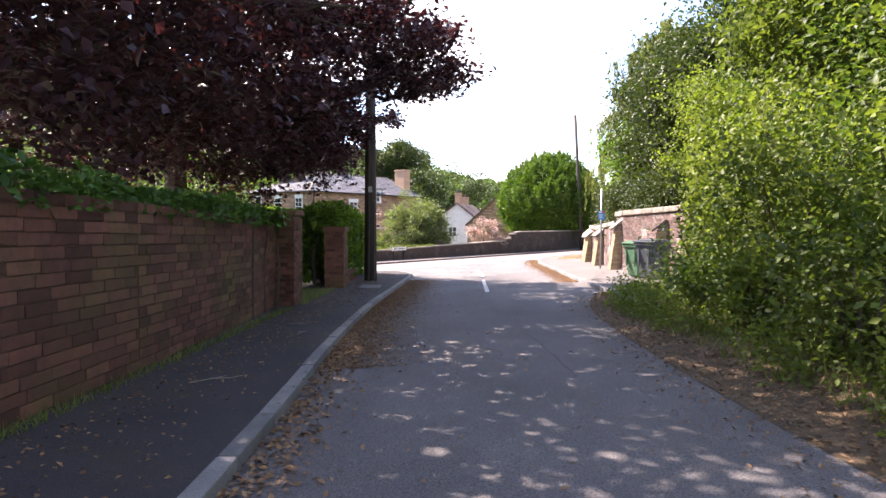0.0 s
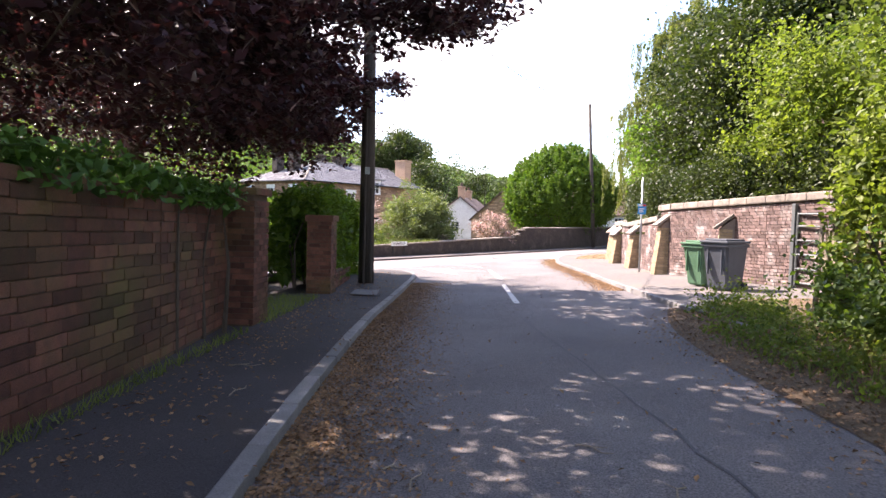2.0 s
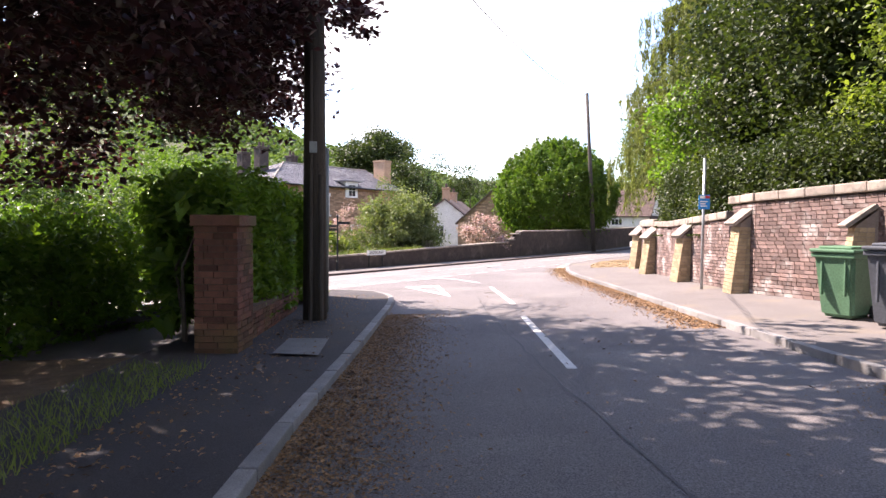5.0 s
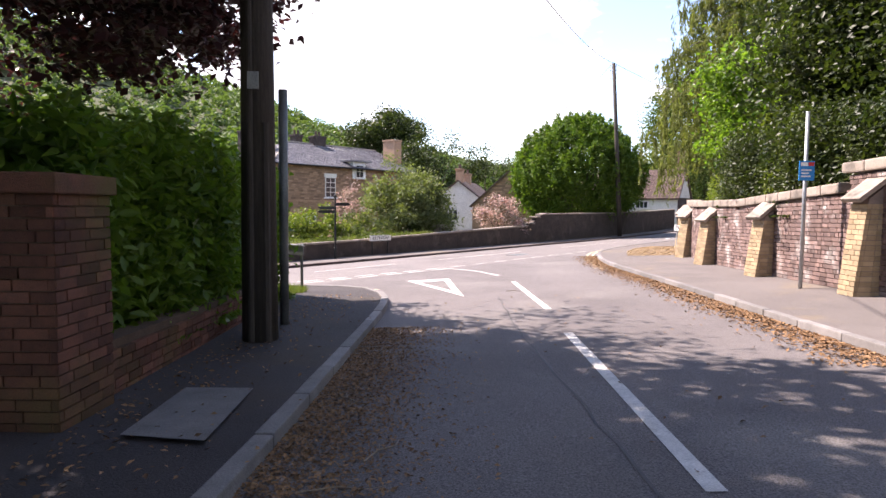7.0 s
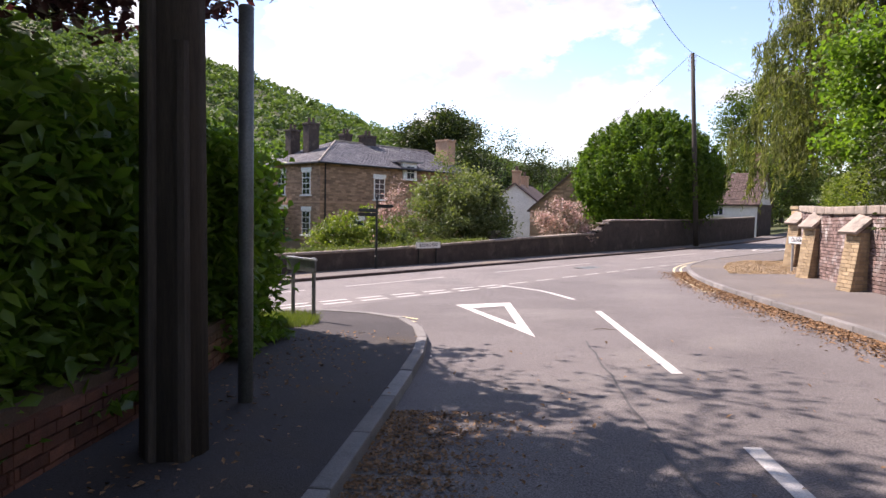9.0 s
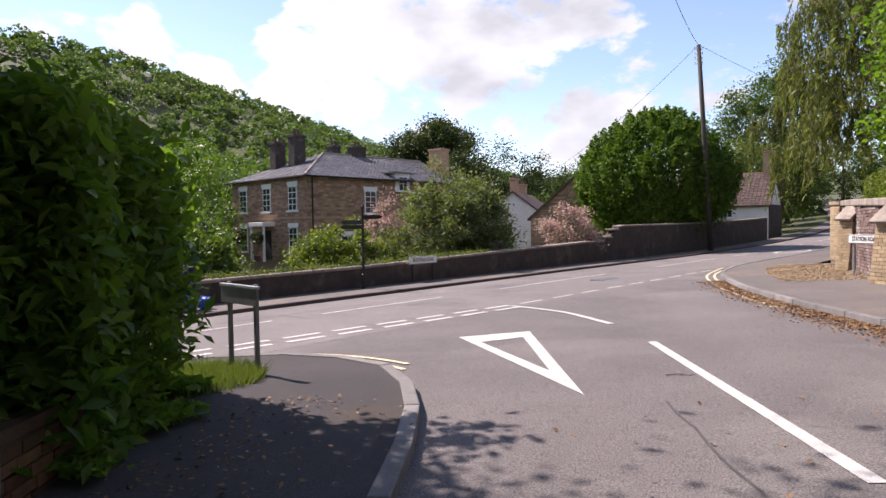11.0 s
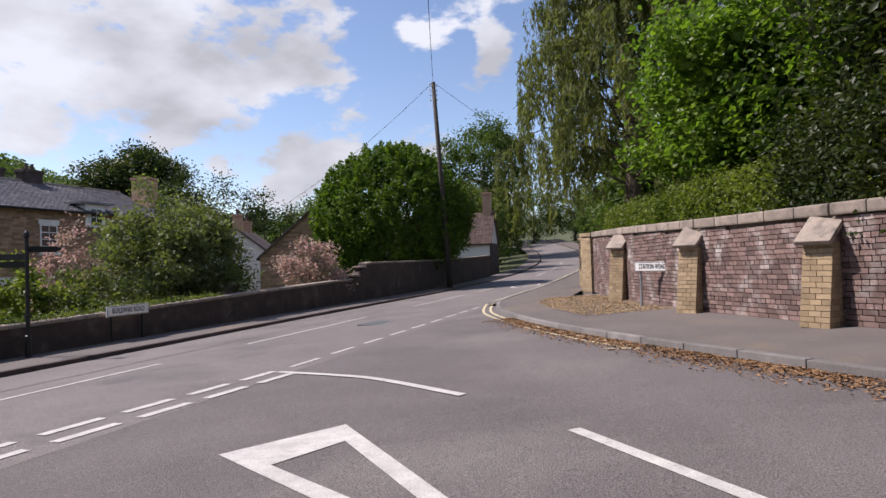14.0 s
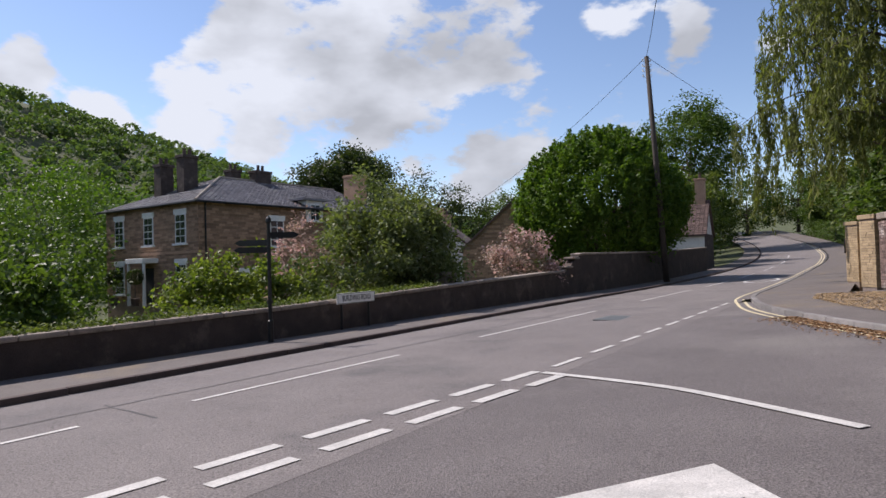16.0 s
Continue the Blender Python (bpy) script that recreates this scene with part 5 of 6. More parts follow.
def main_house():
    w, d, h, rise = 15.5, 10.2, 5.9, 2.3
    t = thing("house", "two-storey brown brick house with hipped slate roof", "house", "", pose(-13.2, 61.0, -1.5, 0, 0, 51))
    body = part("wall", boxed(0.02, 0.02, -1.5, w, d, h), M_HOUSEMORT, t, "brown brick wall")
    tagged(ob_of("brick_run", boxes_mesh("brick_run", house_bricks(0, 0, w, d, 0, h, None), M_HOUSEBRICK, 0.004), body), kind="stuff")
    part("string_course", boxed(-0.06, -0.06, 2.95, w, d + 0.02, 3.1), M_HOUSEBRICK, t)
    o = 0.42
    k = d / 2
    bm = bmesh.new()
    A = [bm.verts.new(p) for p in ((-o, -o, h), (w + o, -o, h), (w + o, d + o, h), (-o, d + o, h))]
    R = [bm.verts.new((k, k, h + rise)), bm.verts.new((w + o, k, h + rise))]
    for f in ((A[0], A[1], R[1], R[0]), (A[1], A[2], R[1]), (A[2], A[3], R[0], R[1]), (A[3], A[0], R[0]), tuple(A[::-1])):
        bm.faces.new(f)
    roof = part("roof", bm, M_SLATE, t, "grey slate hipped roof")
    slates("slate_run", roof, ((-o, -o, h), (w + o, -o, h), (w + o, k, h + rise), (k, k, h + rise)), M_SLATE)
    slates("slate_run", roof, ((-o, d + o, h), (-o, -o, h), (k, k, h + rise), (k, k, h + rise)), M_SLATE)
    part("ridge", tube(bmesh.new(), [(-o, -o, h + 0.03), (k, k, h + rise + 0.04), (w + o, k, h + rise + 0.04)], [0.09, 0.09, 0.09], 6), M_COPING, roof)
    part("gutter", tube(bmesh.new(), [(-o, d + o, h - 0.05), (-o, -o, h - 0.05), (w + o, -o, h - 0.05)], [0.07, 0.07, 0.07], 6), M_BLACK, roof)
    # front
    for j, y in enumerate((1.7, 5.1, 8.5)):
        sash(t, pose(-0.02, y, 3.55, 0, 0, -90), 0.95, 1.65)
    for y in (1.7, 8.5):
        sash(t, pose(-0.02, y, 0.55, 0, 0, -90), 0.95, 1.75)
    door = part("door", boxed(-0.06, 4.6, 0, 0.02, 5.6, 2.15), M_DARKIN, t, "dark front door")
    porch = part("porch", boxed(-1.0, 4.1, 2.45, 0.0, 6.1, 2.75, 0.03), M_FRAME, t, "white flat porch hood")
    for y in (4.25, 5.95):
        part("column", tube(bmesh.new(), [(-0.85, y, -0.1), (-0.85, y, 2.45)], [0.11, 0.09], 10), M_FRAME, porch)
    # side
    sash(t, pose(5.6, -0.02, 3.35), 1.0, 1.6)
    sash(t, pose(3.4, -0.02, 0.7), 1.2, 0.95, 2, 2)
    sash(t, pose(9.4, -0.02, 0.7), 1.0, 1.5)
    # dormer
    dm = part("dormer", boxed(8.1, -0.1, 5.0, 9.6, 2.4, 6.45), M_FRAME, t, "white-painted dormer")
    s = sash(t, pose(8.85, -0.12, 5.1), 0.85, 1.05, 2, 2, False)
    bm = boxed(7.6, -0.35, 6.45, 10.1, 2.9, 6.58)
    part("dormer_roof", bm, M_SLATE, dm)
    for x, y, z1, wd in ((2.3, 7.2, 9.0, 0.9), (2.6, 5.0, 9.4, 1.0), (7.2, 6.5, 9.1, 0.8), (8.6, 5.2, 9.0, 1.3)):
        chimney(t, x, y, h - 0.2, z1, wd, 0.8, M_STONEWALL, 2)
    chimney(t, w + 0.1, 2.4, 3, 9.1, 1.0, 1.5, M_HOUSEBRICK, 0)
    part("downpipe", tube(bmesh.new(), [(0.4, -0.09, h), (0.4, -0.09, 0)], [0.05, 0.05], 6), M_BLACK, t)


main_house()


def brick_gable_house():
    t = thing("gable_house", "brown brick house with a steep tiled gable", "house", "", pose(8.9, 63.8, -2.6, 0, 0, 80))
    w, d, h, rise = 9, 6.8, 3.9, 3.1
    part("wall", gable_body(0, 0, w, d, -1, h, rise), M_HOUSEMORT, t)
    br = [b for b in bricks_along([(0, d), (0, 0)], lambda x, y: 0.0, h + rise, 0.45, 0.15, 0.02, 0.04) if b[2] < h or abs(b[1] - d / 2) < (h + rise - b[2]) * d / 2 / rise - 0.15]
    tagged(ob_of("brick_run", boxes_mesh("brick_run", br, M_HOUSEBRICK, 0.004), t), kind="stuff")
    part("roof", gable_roof(bmesh.new(), 0, 0, w, d, h, rise, 0.22, 0.14), M_TILE, t)


def white_house():
    t = thing("white_house", "white rendered house with dark tiled roof", "house", "", pose(3.7, 75.0, -2.8, 0, 0, 76))
    w, d, h, rise = 9, 5.0, 4.6, 1.9
    part("wall", gable_body(0, 0, w, d, -1, h, rise), M_RENDER, t)
    roof = part("roof", gable_roof(bmesh.new(), 0, 0, w, d, h, rise, 0.25, 0.14), M_TILE, t)
    chimney(t, 0.7, 2.5, h + 1.0, h + rise + 1.3, 0.7, 0.7, M_HOUSEBRICK, 2)
    chimney(t, 4.5, 2.5, h + 1.0, h + rise + 1.0, 0.7, 0.7, M_HOUSEBRICK, 2)
    sash(t, pose(-0.02, 3.0, 2.6, 0, 0, -90), 0.9, 1.1, 2, 2, False)
    sash(t, pose(1.6, -0.02, 2.6), 0.9, 1.1, 2, 2, False)


def cottage():
    t = thing("cottage", "low white cottage with a mossy brown tiled roof", "house", "", pose(13.0, 77.6, -0.55, 0, 0, -33))
    w, d, h, rise = 10.5, 5.6, 2.75, 2.7
    part("wall", gable_body(0, 0, w, d, -1, h, rise), M_RENDER, t, "white rendered wall")
    part("gable_wall", boxed(w, 0.05, -1, w + 0.08, d - 0.05, h), M_STONEWALL, t)
    roof = part("roof", gable_roof(bmesh.new(), 0, 0, w, d, h, rise, 0.2, 0.12), M_TILE, t, "brown tiled roof")
    ov = 0.2
    ze = h - ov * rise / (d / 2)
    slates("tile_run", roof, ((-ov, -ov, ze + 0.12), (w + ov, -ov, ze + 0.12), (w + ov, d / 2, h + rise + 0.12), (-ov, d / 2, h + rise + 0.12)), M_TILE, 0.2, 0.3)
    chimney(t, w - 0.5, d / 2, h + 1.8, h + rise + 1.9, 0.75, 0.75, M_HOUSEBRICK, 1)
    sash(t, pose(7.2, -0.02, 1.75), 1.1, 0.6, 3, 1, False)
    sash(t, pose(3.0, -0.02, 1.6), 1.0, 0.7, 3, 1, False)


brick_gable_house()
white_house()
cottage()
# ---- poles, signs, bins ----
def telegraph_pole(x, y, z, h, lean, r=0.15, name_label="dark creosoted telegraph pole beside the footway", insul=False):
    t = thing("telegraph_pole", name_label, "pole", "telegraph poles", pose(x, y, z))
    part("shaft", tube(bmesh.new(), [(0, 0, -0.3), (lean[0] * 0.5, lean[1] * 0.5, h / 2), (lean[0], lean[1], h)], [r, r * 0.85, r * 0.66], 14), M_WOODPOLE, t, smooth=True)
    if insul:
        for k in range(4):
            for s in (-1, 1):
                zz = h - 0.25 - 0.28 * k
                part("insulator", tube(bmesh.new(), [(lean[0] + 0.1 * s, lean[1], zz), (lean[0] + 0.22 * s, lean[1], zz), (lean[0] + 0.22 * s, lean[1], zz + 0.12)], [0.02, 0.03, 0.04], 6), M_WHITE, t)
    return t


tp = telegraph_pole(-2.29, 19.65, gz(-2.4, 19.8) + 0.12, 8.5, (-0.05, 0.1), 0.2)
bm = boxed(-0.06, -0.2, 2.75, 0.06, -0.175, 2.93, 0.004)
part("number_plate", bm, M_GALV, tp, "small pale number plate")
part("cable_guard", tube(bmesh.new(), [(0.12, -0.14, 0), (0.1, -0.1, 2.4)], [0.05, 0.045], 8), M_WOODPOLE, tp)
part("cable_guard", tube(bmesh.new(), [(-0.04, -0.185, 0), (-0.05, -0.14, 4.4)], [0.035, 0.03], 8), M_WOODPOLE, tp)

post = thing("steel_post", "plain grey steel post standing in the footway", "post", "", pose(-2.29, 20.72, gz(-2.29, 20.72) + 0.11))
part("shaft", tube(bmesh.new(), [(0, 0, -0.2), (0, 0, 2.98)], [0.057, 0.057], 14), M_GREYPOST, post, smooth=True)
part("top_cap", tube(bmesh.new(), [(0, 0, 2.98), (0, 0, 3.0)], [0.06, 0.05], 14), M_GREYPOST, post)

fp = ms(25.6, -1.0)
telegraph_pole(fp[0], fp[1], gz(*fp) + 0.1, 12.0, (-0.9, -0.5), 0.17, "tall brown telegraph pole by the garden wall", True)
fp2 = ms(56, -8.6)
telegraph_pole(fp2[0], fp2[1], gz(*fp2), 8.0, (0.1, 0), 0.15, "distant brown telegraph pole beside the road", True)


def cable(a, b, sag, r=0.008, label="thin black overhead cable"):
    a, b = Vector(a), Vector(b)
    pts = [a.lerp(b, k / 16) - Vector((0, 0, sag * 4 * (k / 16) * (1 - k / 16))) for k in range(17)]
    o = part("overhead_cable", tube(bmesh.new(), pts, [r] * 17, 5), M_WIRE)
    tagged(o, label, "cable", "overhead cables")


ptop = (fp[0] - 0.9, fp[1] - 0.5, gz(*fp) + 12.1)
cable(ptop, (fp2[0] + 0.1, fp2[1], gz(*fp2) + 7.8), 0.6, 0.012)
cable(ptop, (-2.45, 19.9, 8.0), 1.0, 0.012)
cable(ptop, (2.5, 80.0, 4.4), 0.8, 0.012)


def letters(parent, text, size, m, material, squeeze=1.0):
    cu = bpy.data.curves.new("lettering", "FONT")
    cu.body = text
    cu.size = size
    cu.align_x, cu.align_y = "CENTER", "CENTER"
    cu.extrude = 0.002
    cu.offset = 0.001
    cu.space_character = 1.08
    tmp = bpy.data.objects.new("lettering", cu)
    scene.collection.objects.link(tmp)
    bpy.context.view_layer.update()
    me = bpy.data.meshes.new_from_object(tmp.evaluated_get(bpy.context.evaluated_depsgraph_get()))
    bpy.data.objects.remove(tmp)
    me.materials.clear()
    me.materials.append(material)
    o = ob_of("lettering", me, parent)
    o.matrix_basis = m @ Matrix.Diagonal((squeeze, 1, 1, 1))
    return o


def name_sign(label, m, text, w, h, leg, leg_mat):
    """A street name plate on two legs; it faces local -y."""
    t = thing("street_name_sign", label, "sign", "street name signs", m)
    part("plate", boxed(-w / 2, -0.012, leg, w / 2, 0.012, leg + h, 0.005), M_WHITE, t, "white enamel plate")
    for z in (leg + 0.012, leg + h - 0.012):
        part("border", boxed(-w / 2 + 0.01, -0.0155, z - 0.006, w / 2 - 0.01, -0.0135, z + 0.006), M_INK, t)
    for x in (-w / 2 + 0.016, w / 2 - 0.016):
        part("border", boxed(x - 0.006, -0.0155, leg + 0.02, x + 0.006, -0.0135, leg + h - 0.02), M_INK, t)
    letters(t, text, h * 0.72, pose(0, -0.0165, leg + h / 2, 90), M_INK, w * 0.9 / (len(text) * h * 0.56))
    for x in (-w * 0.36, w * 0.36):
        part("leg", tube(bmesh.new(), [(x, 0.04, -0.2), (x, 0.04, leg + h)], [0.03, 0.03], 8), leg_mat, t)
    return t


name_sign("white street name sign lettered STATION ROAD on two legs", pose(7.85, 33.85, ZR(7.85, 33.85) - 0.03, 0, 0, -69), "STATION ROAD", 0.86, 0.21, 0.78, M_GALV)
bx, by = ms(2.2, -0.14)
name_sign("white street name sign lettered BUILDWAS ROAD before the wall", pose(bx, by, gz(bx, by) + 0.1, 0, 0, 51.3), "BUILDWAS ROAD", 1.3, 0.25, 0.60, M_BLACK)

# the sign seen from behind on the corner
t = thing("street_name_sign", "street name sign seen from behind on two dark posts", "sign", "street name signs", pose(-3.27, 25.2, gz(-3.2, 25.2) + 0.1, 0, 0, -39))
part("plate", boxed(-0.37, -0.014, 0.73, 0.37, 0.014, 0.92, 0.005), M_GREYPOST, t, "grey back of the plate")
part("rail", boxed(-0.38, -0.025, 0.905, 0.38, 0.025, 0.935, 0.005), M_GALV, t)
for x in (-0.27, 0.27):
    part("leg", boxed(x - 0.021, 0.016, -0.25, x + 0.021, 0.06, 0.95, 0.006), M_GREYPOST, t)

# the bus stop post
t = thing("bus_stop_sign", "slim grey post with a small blue stop flag", "sign", "", pose(5.72, 23.1, ZR(5.7, 23.1) - 0.04, 0, 0, -6))
part("post", tube(bmesh.new(), [(0, 0, -0.2), (0, 0, 2.95)], [0.032, 0.03], 10), M_GALV, t, smooth=True)
flag = part("flag", boxed(-0.12, -0.05, 1.82, 0.12, -0.03, 2.14, 0.004), M_BLUE, t, "blue sign flag")
part("patch", boxed(0.02, -0.054, 2.06, 0.11, -0.051, 2.12), M_RED, flag)
part("patch", boxed(-0.1, -0.054, 2.06, 0.01, -0.051, 2.12), M_WHITE, flag)
for z, w in ((1.99, 0.16), (1.94, 0.12), (1.89, 0.15)):
    part("text_bar", boxed(-0.09, -0.054, z - 0.012, -0.09 + w, -0.051, z + 0.012), M_WHITE, flag)
nb = thing("notice_plate", "small cream notice plate fixed to the wall", "notice", "", pose(6.62, 25.4, ZR(6.6, 25.4) + 0.95, 0, 0, -83))
part("plate", boxed(-0.1, -0.05, 0, 0.1, -0.03, 0.22, 0.004), M_WHITE, nb)


def finger_post():
    x, y = ms(-0.55 + -0.0, -0.35)
    t = thing("finger_post", "black iron finger post with pointing arms", "signpost", "", pose(x, y, gz(x, y) + 0.1))
    part("shaft", tube(bmesh.new(), [(0, 0, -0.2), (0, 0, 0.5), (0, 0, 0.52), (0, 0, 2.75)], [0.06, 0.06, 0.04, 0.036], 10), M_BLACK, t)
    t.scale = (1, 1, 0.86)
    part("finial", tube(bmesh.new(), [(0, 0, 2.75), (0, 0, 2.8), (0, 0, 2.88), (0, 0, 2.95)], [0.03, 0.06, 0.05, 0.005], 10), M_BLACK, t)
    part("collar", tube(bmesh.new(), [(0, 0, 0.9), (0, 0, 0.98)], [0.06, 0.06], 10), M_BLACK, t)
    for z, a, L in ((2.25, 168, 0.72), (2.42, 10, 0.6), (2.08, 178, 0.7)):
        bm = bmesh.new()
        P = [(0.03, 0), (L - 0.1, 0), (L, 0.07), (L - 0.1, 0.14), (0.03, 0.14)]
        f = [bm.verts.new((p[0], -0.012, p[1])) for p in P]
        b = [bm.verts.new((p[0], 0.012, p[1])) for p in P]
        bm.faces.new(f)
        bm.faces.new(b[::-1])
        for k in range(5):
            bm.faces.new((f[k], b[k], b[(k + 1) % 5], f[(k + 1) % 5]))
        o = part("arm", bm, M_BLACK, t)
        o.matrix_basis = pose(0, 0, z, 0, 0, a)


finger_post()


def wheelie_bin(label, m, body_mat, w=0.56, d=0.70, h=1.0):
    """A two-wheeled bin: tapering body, rim, lid, handle, axle and wheels. Front is local -y."""
    t = thing("wheelie_bin", label, "bin", "wheelie bins", m)
    bm = bmesh.new()
    r = bmesh.ops.create_cube(bm, size=1)
    for v in r["verts"]:
        k = 0.80 if v.co.z < 0 else 1.0
        kd = 0.72 if v.co.z < 0 else 1.0
        v.co = Vector((v.co.x * w * k, v.co.y * d * kd + (0.04 if v.co.z < 0 else 0), 0.03 + (v.co.z + 0.5) * (h - 0.10)))
    bmesh.ops.bevel(bm, geom=bm.edges[:], offset=0.045, segments=3, affect="EDGES")
    part("body", bm, body_mat, t, smooth=False)
    part("rim", boxed(-w / 2 - 0.02, -d / 2 - 0.02, h - 0.12, w / 2 + 0.02, d / 2 + 0.0, h - 0.05, 0.015), body_mat, t)
    bm = bmesh.new()
    box(bm, -w / 2 - 0.03, -d / 2 - 0.045, h - 0.045, w / 2 + 0.03, d / 2 + 0.02, h + 0.005, None, 0.018)
    box(bm, -w / 2 + 0.05, -d / 2 + 0.04, h, w / 2 - 0.05, d / 2 - 0.06, h + 0.045, None, 0.02)
    part("lid", bm, body_mat, t)
    part("handle", tube(bmesh.new(), [(-w / 2 + 0.05, d / 2 + 0.06, h - 0.08), (w / 2 - 0.05, d / 2 + 0.06, h - 0.08)], [0.017, 0.017], 8), body_mat, t)
    for x in (-w / 2 + 0.08, w / 2 - 0.08):
        part("handle_bracket", boxed(x - 0.02, d / 2 - 0.04, h - 0.1, x + 0.02, d / 2 + 0.065, h - 0.06), body_mat, t)
    for k in (-0.16, 0.16):
        part("rib", boxed(k - 0.012, -d / 2 * 0.99 + 0.005, 0.35, k + 0.012, -d / 2 + 0.07, h - 0.14, 0.004), body_mat, t)
    part("axle", tube(bmesh.new(), [(-w / 2, d / 2 - 0.08, 0.1), (w / 2, d / 2 - 0.08, 0.1)], [0.012, 0.012], 8), M_GALV, t)
    for x in (-w / 2 + 0.02, w / 2 - 0.02):
        wh = part("wheel", tube(bmesh.new(), [(x - 0.028, d / 2 - 0.08, 0.1), (x - 0.02, d / 2 - 0.08, 0.1), (x + 0.02, d / 2 - 0.08, 0.1), (x + 0.028, d / 2 - 0.08, 0.1)], [0.085, 0.1, 0.1, 0.085], 18), M_RUBBER, t)
        part("hub", tube(bmesh.new(), [(x - 0.032, d / 2 - 0.08, 0.1), (x + 0.032, d / 2 - 0.08, 0.1)], [0.05, 0.05], 12), body_mat, wh)
    return t


wheelie_bin("green plastic wheelie bin standing by the wall", pose(5.58, 18.05, ZR(5.6, 18.0) - 0.03, 0, 0, -62), M_BINGREEN)
wheelie_bin("dark grey plastic wheelie bin standing by the wall", pose(5.62, 17.0, ZR(5.6, 17) - 0.03, 0, 0, -58), M_BINGREY, 0.6, 0.74, 1.05)
wx, wy = ms(-6.3, -0.5)
wheelie_bin("dark purple plastic wheelie bin by the garden wall", pose(wx, wy, gz(wx, wy) + 0.1, 0, 0, 51), M_PURPLE)


def bag(x, y, r):
    bm = bmesh.new()
    bmesh.ops.create_icosphere(bm, subdivisions=3, radius=1)
    for v in bm.verts:
        n = noise.noise(v.co * 2.3 + Vector((x, y, 0))) * 0.35 + noise.noise(v.co * 6 + Vector((y, x, 0))) * 0.12
        v.co = Vector((v.co.x * r * (1 + n), v.co.y * r * (1 + n), max(-0.75, v.co.z) * r * 0.85 * (1 + n)))
    for v in bm.verts:
        v.co.z += r * 0.62
    o = part("refuse_bag", bm, M_BLUEBAG)
    tagged(o, "crumpled blue plastic refuse bag on the footway", "bag", "refuse bags")
    o.matrix_basis = pose(x, y, gz(x, y) + 0.11)


bag(*ms(-6.4, -1.15), 0.25)
bag(*ms(-5.85, -1.0), 0.19)


def field_gate():
    """A grey tubular gate with mesh, closed, beside the wall's end."""
    x0, y0, x1, y1 = 7.18, 17.1, 7.9, 14.1
    L = math.hypot(x1 - x0, y1 - y0)
    t = thing("metal_gate", "grey tubular steel gate with wire mesh, closed", "gate", "", pose(x0, y0, ZR(x0, y0), 0, 0, math.degrees(math.atan2(y1 - y0, x1 - x0))))
    for z in (0.12, 0.42, 0.72, 1.02, 1.32, 1.58):
        part("rail", tube(bmesh.new(), [(0, 0, z), (L, 0, z)], [0.022, 0.022], 8), M_GREYPOST, t)
    for x in (0.0, L / 2, L):
        part("stile", tube(bmesh.new(), [(x, 0, 0.05), (x, 0, 1.62)], [0.026, 0.026], 8), M_GREYPOST, t)
    for k in range(12):
        x = L * (k + 0.5) / 12
        part("mesh_wire", tube(bmesh.new(), [(x, 0.004, 0.12), (x, 0.004, 1.02)], [0.004, 0.004], 4), M_GREYPOST, t)
    part("gate_post", boxed(-0.13, -0.05, -0.3, -0.04, 0.05, 1.8, 0.008), M_GREYPOST, t)


field_gate()


def paling_fence():
    t = thing("paling_fence", "rough timber paling fence half hidden in the hedge", "fence")
    for k in range(14):
        y = 9.4 + 0.16 * k
        x = 4.55 - 0.02 * k
        o = part("pale", boxed(-0.012, -0.035, 0, 0.012, 0.035, 1.35 + 0.08 * (k % 3)), M_STICK, t)
        o.matrix_basis = pose(x, y, gz(x, y), rng.uniform(-3, 3), rng.uniform(-3, 3))
    for z in (0.35, 1.0):
        part("rail", tube(bmesh.new(), [(4.57, 9.3, gz(4.5, 9.3) + z), (4.3, 11.6, gz(4.3, 11.6) + z)], [0.03, 0.03], 6), M_STICK, t)


paling_fence()
gx, gy = ms(8.4, 1.6)
st = thing("stone_pier", "small capped stone gate pier in the garden", "pier", "", pose(gx, gy, gz(gx, gy) - 0.6, 0, 0, 51))
part("shaft", boxed(-0.25, -0.25, -0.6, 0.25, 0.25, 1.75, 0.02), M_COPING, st)
part("cap", boxed(-0.33, -0.33, 1.75, 0.33, 0.33, 1.95, 0.05), M_COPING, st)


def parked_car():
    x, y = ms(-3.0, 10.5)
    t = thing("parked_car", "silver hatchback parked before the house", "car", "", pose(x, y, ground_far(x, y), 0, 0, 140))
    bm = boxed(-2.0, -0.82, 0.3, 2.0, 0.82, 0.85, 0.12)
    part("body", bm, M_CARPAINT, t)
    bm = bmesh.new()
    r = bmesh.ops.create_cube(bm, size=1)
    for v in r["verts"]:
        k = 0.72 if v.co.z > 0 else 1.0
        v.co = Vector((v.co.x * 2.6 * k - 0.2, v.co.y * 1.55 * (0.85 if v.co.z > 0 else 1), 0.83 + (v.co.z + 0.5) * 0.62))
    bmesh.ops.bevel(bm, geom=bm.edges[:], offset=0.06, segments=2, affect="EDGES")
    part("cabin_glass", bm, M_GLASS, t)
    part("roof", boxed(-1.1, -0.6, 1.42, 0.7, 0.6, 1.47, 0.02), M_CARPAINT, t)
    for wx in (-1.25, 1.25):
        for wy in (-0.78, 0.78):
            part("wheel", tube(bmesh.new(), [(wx, wy - 0.1, 0.3), (wx, wy + 0.1, 0.3)], [0.3, 0.3], 16), M_RUBBER, t)


